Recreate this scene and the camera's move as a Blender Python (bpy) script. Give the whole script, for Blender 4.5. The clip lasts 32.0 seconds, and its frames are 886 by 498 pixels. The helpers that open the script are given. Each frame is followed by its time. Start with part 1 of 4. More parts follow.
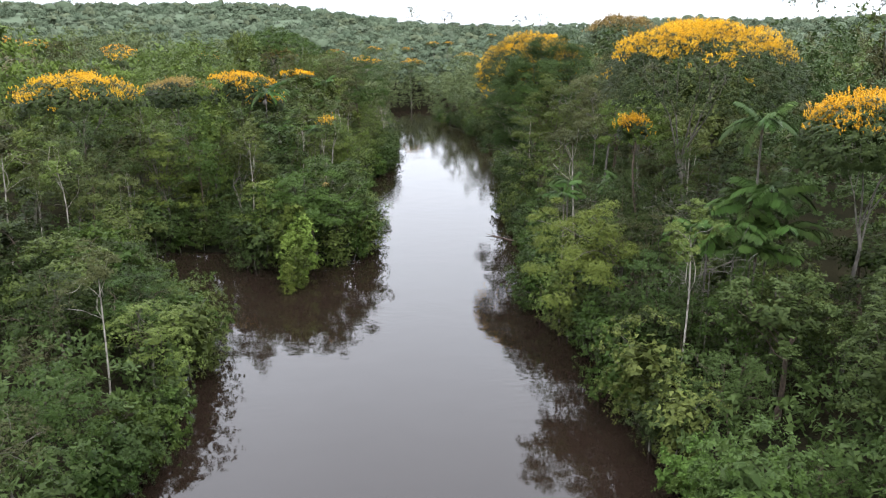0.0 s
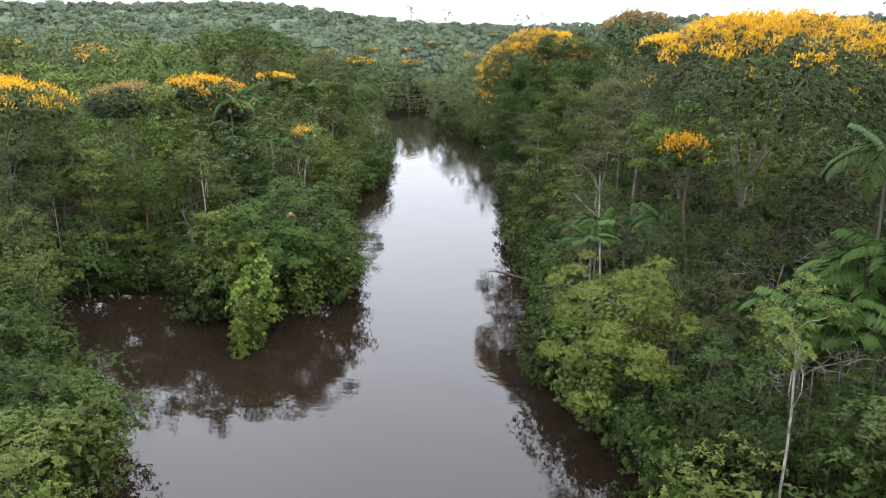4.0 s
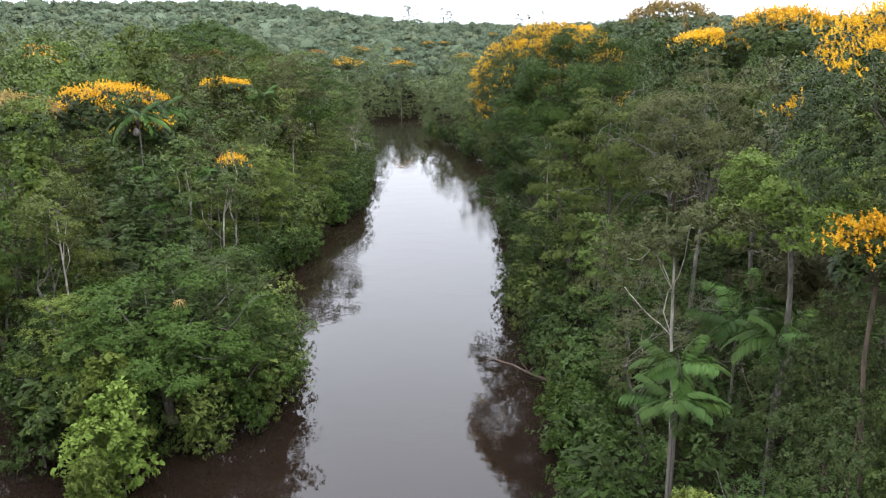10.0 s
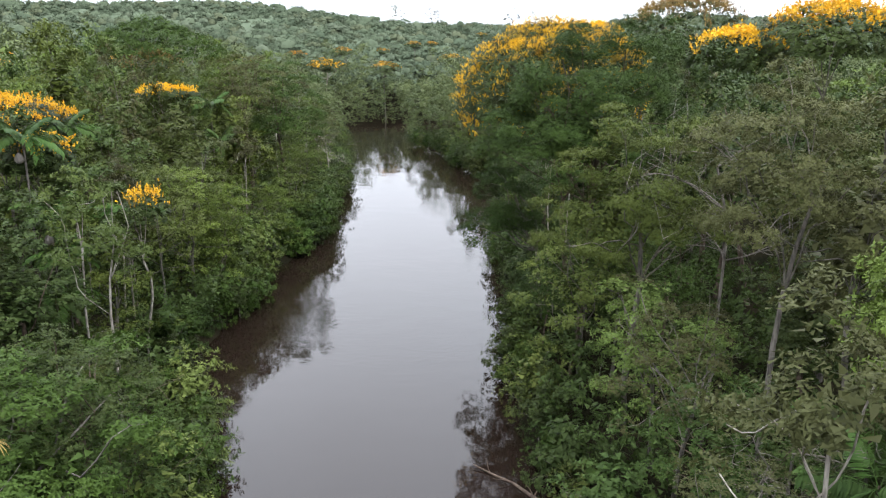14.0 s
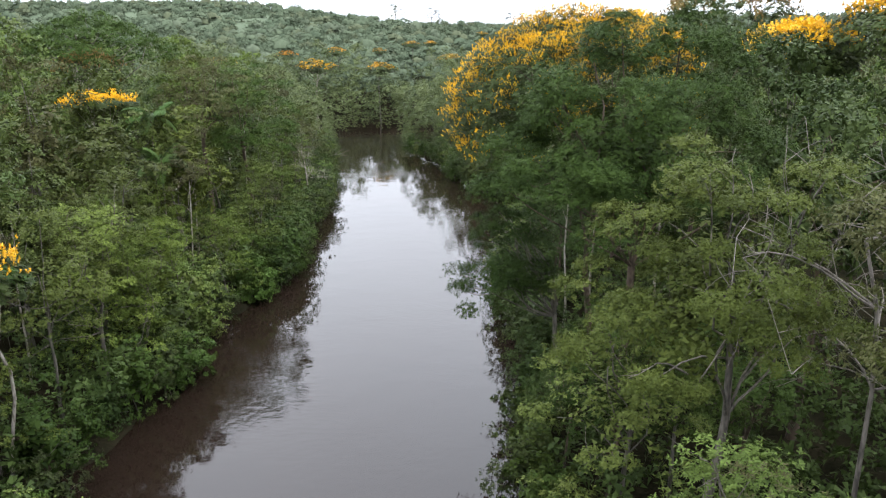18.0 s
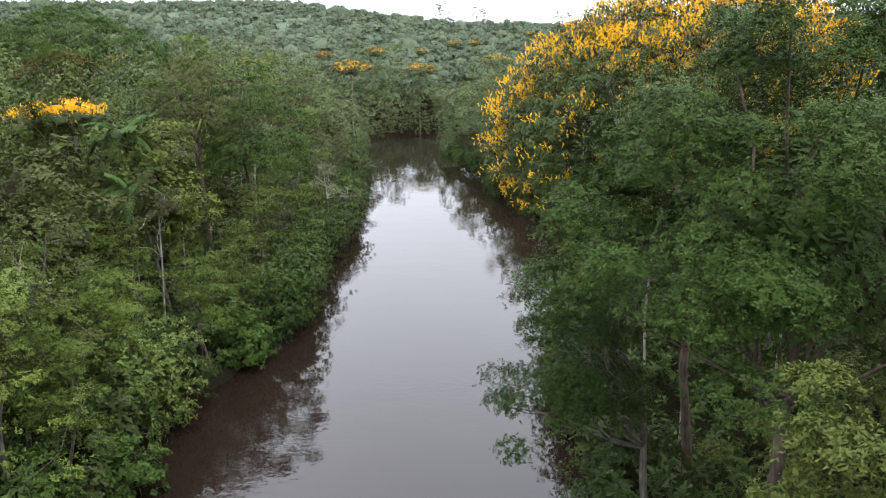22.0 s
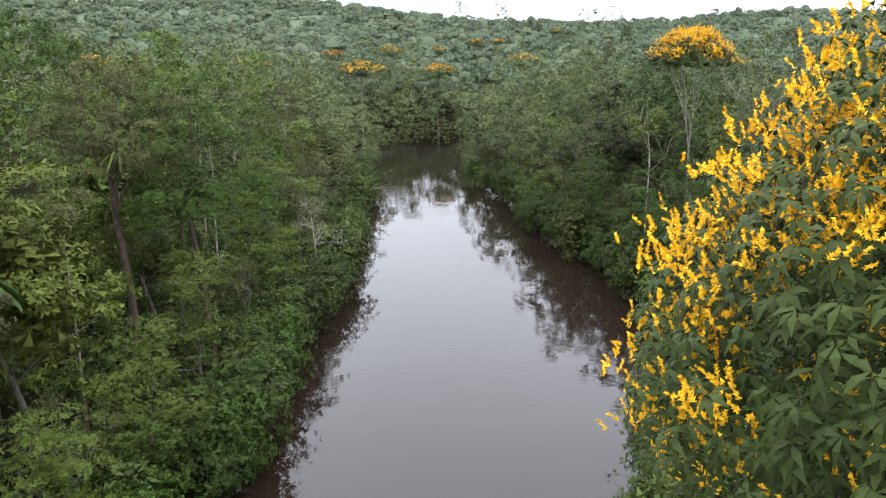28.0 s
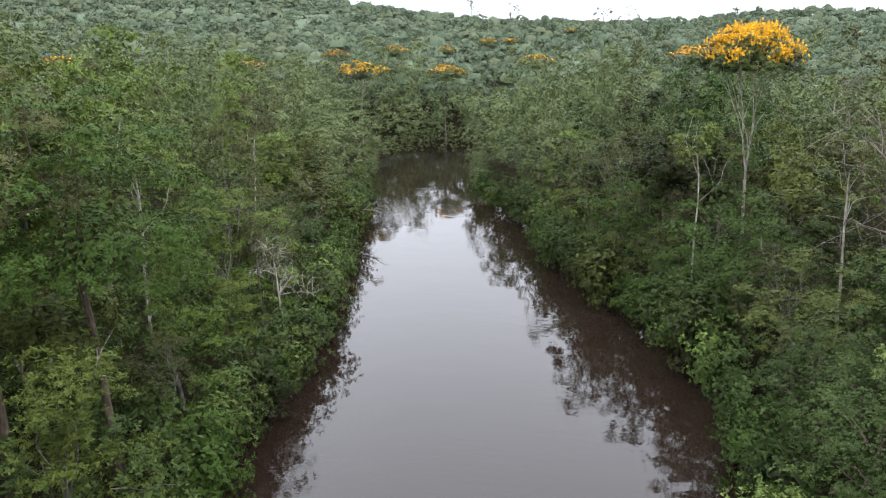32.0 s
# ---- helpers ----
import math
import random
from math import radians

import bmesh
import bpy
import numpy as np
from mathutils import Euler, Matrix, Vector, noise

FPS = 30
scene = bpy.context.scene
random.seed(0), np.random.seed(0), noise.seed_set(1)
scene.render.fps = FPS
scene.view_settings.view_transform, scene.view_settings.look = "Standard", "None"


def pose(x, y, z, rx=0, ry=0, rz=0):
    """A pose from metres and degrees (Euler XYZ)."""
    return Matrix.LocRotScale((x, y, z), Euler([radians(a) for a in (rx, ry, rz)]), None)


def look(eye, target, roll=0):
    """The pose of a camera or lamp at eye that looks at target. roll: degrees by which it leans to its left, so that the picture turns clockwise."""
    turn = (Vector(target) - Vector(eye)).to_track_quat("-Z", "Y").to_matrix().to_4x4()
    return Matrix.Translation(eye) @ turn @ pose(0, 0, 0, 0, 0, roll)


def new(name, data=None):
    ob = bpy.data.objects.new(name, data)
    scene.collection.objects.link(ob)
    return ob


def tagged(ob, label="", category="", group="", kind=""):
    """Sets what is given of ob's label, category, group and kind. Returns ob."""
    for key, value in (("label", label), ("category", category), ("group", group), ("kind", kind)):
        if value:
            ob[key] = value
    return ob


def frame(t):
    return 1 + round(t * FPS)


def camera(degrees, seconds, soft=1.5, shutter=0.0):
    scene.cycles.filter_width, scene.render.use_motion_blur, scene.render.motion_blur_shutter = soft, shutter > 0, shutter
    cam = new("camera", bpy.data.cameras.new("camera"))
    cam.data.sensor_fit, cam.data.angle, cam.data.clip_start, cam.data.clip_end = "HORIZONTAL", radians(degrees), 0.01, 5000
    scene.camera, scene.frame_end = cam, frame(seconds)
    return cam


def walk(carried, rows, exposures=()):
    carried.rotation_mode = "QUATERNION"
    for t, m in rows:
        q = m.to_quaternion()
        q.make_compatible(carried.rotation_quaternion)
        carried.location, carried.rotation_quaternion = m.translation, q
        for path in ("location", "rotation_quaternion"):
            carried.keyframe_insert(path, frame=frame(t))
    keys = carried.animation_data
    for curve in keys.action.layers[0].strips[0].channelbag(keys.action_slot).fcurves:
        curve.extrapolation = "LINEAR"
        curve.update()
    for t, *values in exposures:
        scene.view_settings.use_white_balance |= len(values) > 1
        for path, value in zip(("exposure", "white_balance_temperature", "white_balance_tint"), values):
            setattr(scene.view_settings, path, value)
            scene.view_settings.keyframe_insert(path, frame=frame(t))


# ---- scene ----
cam = camera(57.5, 32.0, soft=1.2)
METRES, EYE, TILT, LEAN, TURN = 100.0, 17.6, -13.9, 0.0, 0.0
ROWS = [
    (0.0, 0.0, 0.0, 0.0, 0.0, 0.0, -0.0),
    (0.5, 0.0007, 0.0158, 0.0039, 0.01, 0.0, 0.01),
    (1.0, 0.0014, 0.0314, 0.0078, 0.02, 0.0, -0.0),
    (1.5, 0.0021, 0.0471, 0.0116, 0.03, 0.01, 0.0),
    (2.0, 0.0028, 0.0628, 0.0153, 0.05, 0.01, 0.01),
    (2.5, 0.0037, 0.0785, 0.0191, 0.06, 0.01, 0.0),
    (3.0, 0.0045, 0.094, 0.023, 0.07, 0.0, 0.0),
    (3.5, 0.0051, 0.1097, 0.0268, 0.08, 0.0, 0.0),
    (5.5, 0.0077, 0.1742, 0.0417, 0.05, 0.04, 0.0),
    (6.0, 0.0088, 0.1901, 0.0455, -0.02, 0.05, 0.04),
    (6.5, 0.0099, 0.2059, 0.0495, -0.36, 0.03, 0.12),
    (7.0, 0.011, 0.221, 0.0531, -0.56, 0.05, 0.17),
    (7.5, 0.0124, 0.2368, 0.057, -0.65, 0.04, 0.22),
    (8.0, 0.0136, 0.2525, 0.0609, -0.64, 0.02, 0.24),
    (8.5, 0.0147, 0.268, 0.0647, -0.63, 0.04, 0.24),
    (9.0, 0.016, 0.2838, 0.0686, -0.61, 0.06, 0.25),
    (9.5, 0.017, 0.2994, 0.0725, -0.29, 0.05, 0.18),
    (10.0, 0.0182, 0.3151, 0.0765, 0.08, 0.05, 0.09),
    (10.5, 0.0192, 0.3309, 0.0805, 0.33, 0.05, 0.02),
    (11.0, 0.02, 0.3464, 0.0843, 0.45, 0.05, -0.0),
    (11.5, 0.0209, 0.362, 0.0883, 0.48, 0.05, 0.0),
    (12.0, 0.0217, 0.3775, 0.0921, 0.51, 0.07, -0.0),
    (12.5, 0.0226, 0.3931, 0.0959, 0.32, 0.08, 0.05),
    (13.0, 0.0235, 0.4085, 0.0997, -0.19, 0.09, 0.19),
    (13.5, 0.0245, 0.4238, 0.1035, -0.51, 0.1, 0.27),
    (14.0, 0.0255, 0.4391, 0.1075, -0.64, 0.08, 0.33),
    (14.5, 0.0266, 0.4544, 0.1113, -0.64, 0.09, 0.33),
    (16.5, 0.0313, 0.5198, 0.1273, -0.56, 0.1, 0.43),
    (17.0, 0.0324, 0.5355, 0.1312, -0.53, 0.09, 0.43),
    (17.5, 0.0334, 0.5512, 0.1351, -0.52, 0.1, 0.43),
    (18.0, 0.0346, 0.5668, 0.1389, -0.5, 0.09, 0.43),
    (18.5, 0.0356, 0.5824, 0.1428, -0.32, 0.1, 0.43),
    (19.0, 0.0362, 0.5978, 0.1467, 0.77, 0.1, 0.13),
    (19.5, 0.0369, 0.6135, 0.1505, 1.58, 0.09, -0.08),
    (20.0, 0.0374, 0.6291, 0.1543, 2.02, 0.09, -0.2),
    (20.5, 0.0377, 0.6447, 0.1582, 2.12, 0.09, -0.23),
    (21.0, 0.038, 0.6602, 0.1622, 2.14, 0.09, -0.19),
    (21.5, 0.0382, 0.6755, 0.1659, 2.14, 0.1, -0.2),
    (22.0, 0.0381, 0.6909, 0.1698, 2.54, 0.1, -0.29),
    (22.5, 0.0373, 0.7062, 0.1737, 4.37, 0.06, -0.73),
    (23.0, 0.0361, 0.7214, 0.1775, 7.24, 0.01, -1.48),
    (23.5, 0.0347, 0.7363, 0.1813, 9.14, -0.07, -1.98),
    (24.0, 0.0332, 0.7519, 0.1851, 9.38, -0.07, -2.04),
    (24.5, 0.0316, 0.7675, 0.189, 9.04, -0.07, -1.96),
    (25.0, 0.0301, 0.7832, 0.193, 7.89, -0.04, -1.64),
    (25.5, 0.0286, 0.7985, 0.197, 6.92, -0.0, -1.38),
    (27.5, 0.0259, 0.8613, 0.2132, 4.13, -0.02, -0.68),
    (28.0, 0.0257, 0.8767, 0.217, 3.83, -0.01, -0.62),
    (28.5, 0.0256, 0.8922, 0.2209, 3.76, -0.02, -0.61),
    (29.0, 0.0255, 0.9076, 0.2248, 3.76, -0.02, -0.65),
    (29.5, 0.0252, 0.923, 0.2287, 3.76, -0.03, -0.68),
    (30.0, 0.0252, 0.9382, 0.2325, 3.78, -0.03, -0.68),
    (30.5, 0.0251, 0.9536, 0.2363, 3.82, -0.02, -0.7),
    (31.0, 0.0251, 0.9691, 0.2401, 3.92, -0.02, -0.73),
    (31.5, 0.0251, 0.9846, 0.2439, 4.26, -0.02, -0.82),
    (32.0, 0.0250, 1.0, 0.2477, 4.62, -0.02, -0.92),
]
walk(cam, [(t, pose(0, 0, EYE, TILT, LEAN, TURN) @ pose(METRES * x, METRES * y, METRES * z, 90 + pitch, roll, yaw)) for t, x, y, z, yaw, pitch, roll in ROWS])

# ---- light: an overcast tropical sky, brighter overhead than at the horizon ----
SKY_LEVEL = 2.5
world = bpy.data.worlds.new("overcast_sky")
scene.world = world
world.use_nodes = True
wn, wl = world.node_tree.nodes, world.node_tree.links
wn.clear()
w_out = wn.new("ShaderNodeOutputWorld")
w_bg = wn.new("ShaderNodeBackground")
w_sky = wn.new("ShaderNodeTexSky")
w_sky.sky_type, w_sky.sun_disc = "NISHITA", False
w_sky.sun_elevation, w_sky.sun_rotation = radians(68), radians(106)
w_co = wn.new("ShaderNodeTexCoord")
w_sep = wn.new("ShaderNodeSeparateXYZ")
w_up = wn.new("ShaderNodeMath")
w_up.operation, w_up.use_clamp = "MAXIMUM", False
w_up.inputs[1].default_value = 0.0
w_lum = wn.new("ShaderNodeMath")
w_lum.operation = "MULTIPLY_ADD"
w_lum.inputs[1].default_value, w_lum.inputs[2].default_value = 1.85 * SKY_LEVEL, 0.76 * SKY_LEVEL
w_noise = wn.new("ShaderNodeTexNoise")
w_noise.inputs["Scale"].default_value, w_noise.inputs["Detail"].default_value = 2.2, 3.0
w_cloud = wn.new("ShaderNodeMapRange")
w_cloud.inputs["To Min"].default_value, w_cloud.inputs["To Max"].default_value = 0.86, 1.14
w_mul = wn.new("ShaderNodeMath")
w_mul.operation = "MULTIPLY"
w_tint = wn.new("ShaderNodeVectorMath")
w_tint.operation = "SCALE"
w_tint.inputs[0].default_value = (0.93, 0.98, 1.09)
w_skys = wn.new("ShaderNodeVectorMath")
w_skys.operation = "SCALE"
w_skys.inputs["Scale"].default_value = 0.1
w_mix = wn.new("ShaderNodeMix")
w_mix.data_type = "RGBA"
w_mix.inputs["Factor"].default_value = 0.93
wl.new(w_co.outputs["Generated"], w_sep.inputs[0])
wl.new(w_sep.outputs["Z"], w_up.inputs[0])
wl.new(w_up.outputs[0], w_lum.inputs[0])
wl.new(w_co.outputs["Generated"], w_noise.inputs["Vector"])
wl.new(w_noise.outputs["Fac"], w_cloud.inputs["Value"])
wl.new(w_lum.outputs[0], w_mul.inputs[0])
wl.new(w_cloud.outputs[0], w_mul.inputs[1])
wl.new(w_mul.outputs[0], w_tint.inputs["Scale"])
wl.new(w_sky.outputs[0], w_skys.inputs[0])
wl.new(w_skys.outputs[0], w_mix.inputs["A"])
wl.new(w_tint.outputs[0], w_mix.inputs["B"])
wl.new(w_mix.outputs["Result"], w_bg.inputs["Color"])
wl.new(w_bg.outputs[0], w_out.inputs["Surface"])

sun = new("sun", bpy.data.lights.new("sun", "SUN"))
sun.data.energy, sun.data.angle, sun.data.color = 1.5, radians(20), (1.0, 0.96, 0.9)
sun.matrix_world = look((0, 0, 200), (-78, 22, 0))


# ---- materials ----
def material(name):
    m = bpy.data.materials.new(name)
    m.use_nodes = True
    nt = m.node_tree
    return m, nt.nodes, nt.links, nt.nodes["Principled BSDF"], nt.nodes["Material Output"]


def maths(nodes, links, op, a, b, clamp=False):
    n = nodes.new("ShaderNodeMath")
    n.operation, n.use_clamp = op, clamp
    for slot, v in zip(n.inputs, (a, b)):
        if isinstance(v, (int, float)):
            slot.default_value = v
        else:
            links.new(v, slot)
    return n.outputs[0]


def leaf_material(name, dark, light, translucent=0.10, rough=0.55, spread=0.42, tint=0.7, gloss=0.07, broad=0.4):
    """Foliage: each leaf its own tone between two greens, each crown shifted a little as a whole."""
    m, nodes, links, bsdf, out = material(name)
    geo, info = nodes.new("ShaderNodeNewGeometry"), nodes.new("ShaderNodeObjectInfo")
    f = maths(nodes, links, "MULTIPLY", geo.outputs["Random Per Island"], spread)
    g = maths(nodes, links, "MULTIPLY", info.outputs["Random"], 1.0 - spread)
    co, patch = nodes.new("ShaderNodeTexCoord"), nodes.new("ShaderNodeTexNoise")
    patch.inputs["Scale"].default_value, patch.inputs["Detail"].default_value = 0.9, 2.0
    links.new(co.outputs["Object"], patch.inputs["Vector"])
    p = maths(nodes, links, "MULTIPLY_ADD", patch.outputs["Fac"], 0.7)
    p.node.inputs[2].default_value = -0.35
    stand = nodes.new("ShaderNodeTexNoise")
    stand.inputs["Scale"].default_value, stand.inputs["Detail"].default_value = 0.13, 1.0
    links.new(co.outputs["Object"], stand.inputs["Vector"])
    p2 = maths(nodes, links, "MULTIPLY_ADD", stand.outputs["Fac"], broad)
    p2.node.inputs[2].default_value = -0.5 * broad
    f = maths(nodes, links, "ADD", maths(nodes, links, "ADD", maths(nodes, links, "ADD", f, g), p2), p, True)
    mix = nodes.new("ShaderNodeMix")
    mix.data_type = "RGBA"
    links.new(f, mix.inputs["Factor"])
    # far woods skip this cut and keep their haze-pale colour
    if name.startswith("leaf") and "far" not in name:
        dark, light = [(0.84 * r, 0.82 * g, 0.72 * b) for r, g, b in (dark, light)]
    mix.inputs["A"].default_value, mix.inputs["B"].default_value = (*dark, 1), (*light, 1)
    hue = nodes.new("ShaderNodeHueSaturation")
    shift = nodes.new("ShaderNodeMapRange")
    shift.inputs["To Min"].default_value, shift.inputs["To Max"].default_value = 0.5 - 0.025 * tint, 0.5 + 0.03 * tint
    links.new(info.outputs["Random"], shift.inputs["Value"])
    links.new(shift.outputs[0], hue.inputs["Hue"])
    val = nodes.new("ShaderNodeMapRange")
    val.inputs["To Min"].default_value, val.inputs["To Max"].default_value = 1 - 0.42 * tint, 1 + 0.42 * tint
    links.new(maths(nodes, links, "FRACT", maths(nodes, links, "MULTIPLY", info.outputs["Random"], 7.31), 0.0), val.inputs["Value"])
    links.new(val.outputs[0], hue.inputs["Value"])
    links.new(mix.outputs["Result"], hue.inputs["Color"])
    links.new(hue.outputs[0], bsdf.inputs["Base Color"])
    bsdf.inputs["Roughness"].default_value = rough
    bsdf.inputs["Specular IOR Level"].default_value = gloss
    if translucent:
        tr, mx = nodes.new("ShaderNodeBsdfTranslucent"), nodes.new("ShaderNodeMixShader")
        links.new(hue.outputs[0], tr.inputs["Color"])
        mx.inputs[0].default_value = translucent
        links.new(bsdf.outputs[0], mx.inputs[1])
        links.new(tr.outputs[0], mx.inputs[2])
        links.new(mx.outputs[0], out.inputs["Surface"])
    return m


def bark_material(name, dark, light, scale=3.0):
    m, nodes, links, bsdf, out = material(name)
    co, n1, n2 = nodes.new("ShaderNodeTexCoord"), nodes.new("ShaderNodeTexNoise"), nodes.new("ShaderNodeTexNoise")
    stretch = nodes.new("ShaderNodeMapping")
    stretch.inputs["Scale"].default_value = (1, 1, 0.25)
    links.new(co.outputs["Object"], stretch.inputs["Vector"])
    links.new(stretch.outputs[0], n1.inputs["Vector"])
    links.new(co.outputs["Object"], n2.inputs["Vector"])
    n1.inputs["Scale"].default_value, n1.inputs["Detail"].default_value = scale * 4, 5
    n2.inputs["Scale"].default_value, n2.inputs["Detail"].default_value = scale * 0.4, 3
    f = maths(nodes, links, "ADD", maths(nodes, links, "MULTIPLY", n1.outputs["Fac"], 0.6), maths(nodes, links, "MULTIPLY", n2.outputs["Fac"], 0.4))
    ramp = nodes.new("ShaderNodeValToRGB")
    ramp.color_ramp.elements[0].position, ramp.color_ramp.elements[1].position = 0.38, 0.62
    ramp.color_ramp.elements[0].color, ramp.color_ramp.elements[1].color = (*dark, 1), (*light, 1)
    links.new(f, ramp.inputs["Fac"])
    links.new(ramp.outputs[0], bsdf.inputs["Base Color"])
    bump = nodes.new("ShaderNodeBump")
    bump.inputs["Strength"].default_value, bump.inputs["Distance"].default_value = 0.6, 0.03
    links.new(n1.outputs["Fac"], bump.inputs["Height"])
    links.new(bump.outputs[0], bsdf.inputs["Normal"])
    bsdf.inputs["Roughness"].default_value = 0.9
    bsdf.inputs["Specular IOR Level"].default_value = 0.2
    return m


LEAF = {
    "mid": leaf_material("leaf_mid_green", (0.038, 0.054, 0.016), (0.106, 0.134, 0.034), tint=0.9),
    "deep": leaf_material("leaf_deep_green", (0.019, 0.031, 0.011), (0.054, 0.076, 0.022), 0.16, tint=0.9),
    "lush": leaf_material("leaf_lush_green", (0.018, 0.036, 0.008), (0.050, 0.084, 0.017), 0.14, tint=0.1),
    "fresh": leaf_material("leaf_fresh_green", (0.047, 0.070, 0.015), (0.124, 0.160, 0.034), 0.15, tint=0.7),
    "golden": leaf_material("leaf_yellowish", (0.046, 0.064, 0.014), (0.124, 0.150, 0.035), 0.14, tint=0.1),
    "olive": leaf_material("leaf_olive_grey", (0.035, 0.038, 0.016), (0.082, 0.084, 0.035), 0.2),
    "brown": leaf_material("leaf_brownish", (0.066, 0.060, 0.035), (0.130, 0.114, 0.066), 0.2),
    "vine": leaf_material("leaf_creeper", (0.025, 0.044, 0.010), (0.068, 0.102, 0.022), 0.2),
    "flowering": leaf_material("leaf_leathery", (0.014, 0.024, 0.007), (0.046, 0.066, 0.016), 0.12, 0.5, gloss=0.08, tint=0.1),
    "palm": leaf_material("leaf_palm", (0.022, 0.048, 0.012), (0.060, 0.102, 0.024), 0.12, 0.45),
    "airy": leaf_material("leaf_feathery", (0.052, 0.084, 0.018), (0.128, 0.170, 0.036), 0.3, tint=0.1),
    # mid and deep green upstream, lightened by haze mixed into the colour
    "hazed_mid": leaf_material("leaf_upstream_hazed", (0.050, 0.069, 0.032), (0.118, 0.145, 0.062), 0.15, tint=0.2),
    "hazed_deep": leaf_material("leaf_upstream_dark_hazed", (0.040, 0.058, 0.028), (0.092, 0.118, 0.052), 0.15, tint=0.2),
    # far hills: haze put into the colour, leaves paler and greyer than near ones
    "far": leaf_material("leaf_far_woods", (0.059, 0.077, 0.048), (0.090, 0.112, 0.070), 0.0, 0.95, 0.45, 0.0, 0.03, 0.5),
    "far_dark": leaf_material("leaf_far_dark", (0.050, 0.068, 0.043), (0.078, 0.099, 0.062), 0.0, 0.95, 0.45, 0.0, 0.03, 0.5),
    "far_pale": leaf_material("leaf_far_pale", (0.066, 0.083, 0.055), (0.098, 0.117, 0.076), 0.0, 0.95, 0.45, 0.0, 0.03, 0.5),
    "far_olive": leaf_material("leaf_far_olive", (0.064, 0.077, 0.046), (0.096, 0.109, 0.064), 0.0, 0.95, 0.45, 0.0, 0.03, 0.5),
    "yellow": leaf_material("petal_yellow", (0.66, 0.36, 0.011), (0.87, 0.55, 0.026), 0.2, 0.6, 0.8, 0.1, 0.15),
    "gold": leaf_material("petal_golden", (0.46, 0.235, 0.012), (0.74, 0.43, 0.022), 0.2, 0.6, 0.8, 0.15, 0.15),
    "orange": leaf_material("petal_orange", (0.40, 0.18, 0.020), (0.62, 0.32, 0.036), 0.2, 0.6, 0.6, 0.3, 0.1),
    "dull": leaf_material("petal_faded", (0.17, 0.112, 0.042), (0.29, 0.190, 0.066), 0.2, 0.7, 0.6, 0.3, 0.1),
}
BARK = {
    "grey": bark_material("bark_grey", (0.045, 0.040, 0.034), (0.14, 0.125, 0.105)),
    "pale": bark_material("bark_pale", (0.10, 0.085, 0.07), (0.32, 0.29, 0.25)),
    "brown": bark_material("bark_brown", (0.035, 0.026, 0.019), (0.11, 0.08, 0.06)),
    "dead": bark_material("dead_wood", (0.055, 0.048, 0.042), (0.17, 0.15, 0.13)),
}


def water_material():
    m, nodes, links, bsdf, out = material("black_water")
    bsdf.inputs["Base Color"].default_value = (0.010, 0.0062, 0.0045, 1)
    bsdf.inputs["Roughness"].default_value = 0.03
    bsdf.inputs["IOR"].default_value = 1.333
    co = nodes.new("ShaderNodeTexCoord")
    n1, n2, n3 = (nodes.new("ShaderNodeTexNoise") for _ in range(3))
    for n, s, d in ((n1, 2.6, 2.0), (n2, 0.45, 2.0), (n3, 0.07, 2.0)):
        n.inputs["Scale"].default_value, n.inputs["Detail"].default_value = s, d
        links.new(co.outputs["Object"], n.inputs["Vector"])
    patch = nodes.new("ShaderNodeMapRange")
    patch.inputs["From Min"].default_value, patch.inputs["From Max"].default_value = 0.5, 0.68
    patch.inputs["To Min"].default_value, patch.inputs["To Max"].default_value = 0.18, 1.0
    links.new(n3.outputs["Fac"], patch.inputs["Value"])
    h = maths(nodes, links, "ADD", maths(nodes, links, "MULTIPLY", maths(nodes, links, "MULTIPLY", n1.outputs["Fac"], patch.outputs[0]), 0.012), maths(nodes, links, "MULTIPLY", n2.outputs["Fac"], 0.012))
    bump = nodes.new("ShaderNodeBump")
    bump.inputs["Strength"].default_value, bump.inputs["Distance"].default_value = 1.0, 1.0
    links.new(h, bump.inputs["Height"])
    links.new(bump.outputs[0], bsdf.inputs["Normal"])
    return m


def soil_material():
    m, nodes, links, bsdf, out = material("forest_soil")
    co, n1, n2 = nodes.new("ShaderNodeTexCoord"), nodes.new("ShaderNodeTexNoise"), nodes.new("ShaderNodeTexNoise")
    for n, s in ((n1, 0.35), (n2, 6.0)):
        n.inputs["Scale"].default_value, n.inputs["Detail"].default_value = s, 6
        links.new(co.outputs["Object"], n.inputs["Vector"])
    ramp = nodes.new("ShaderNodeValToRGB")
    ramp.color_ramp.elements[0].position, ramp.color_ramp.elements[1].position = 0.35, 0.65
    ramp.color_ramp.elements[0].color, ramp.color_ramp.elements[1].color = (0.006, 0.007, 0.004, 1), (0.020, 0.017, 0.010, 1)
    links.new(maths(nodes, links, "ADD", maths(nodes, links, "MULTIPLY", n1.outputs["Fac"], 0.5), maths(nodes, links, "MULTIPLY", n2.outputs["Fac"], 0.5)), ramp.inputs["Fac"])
    links.new(ramp.outputs[0], bsdf.inputs["Base Color"])
    bump = nodes.new("ShaderNodeBump")
    bump.inputs["Strength"].default_value, bump.inputs["Distance"].default_value = 0.8, 0.12
    links.new(n2.outputs["Fac"], bump.inputs["Height"])
    links.new(bump.outputs[0], bsdf.inputs["Normal"])
    bsdf.inputs["Roughness"].default_value = 1.0
    bsdf.inputs["Specular IOR Level"].default_value = 0.0
    return m


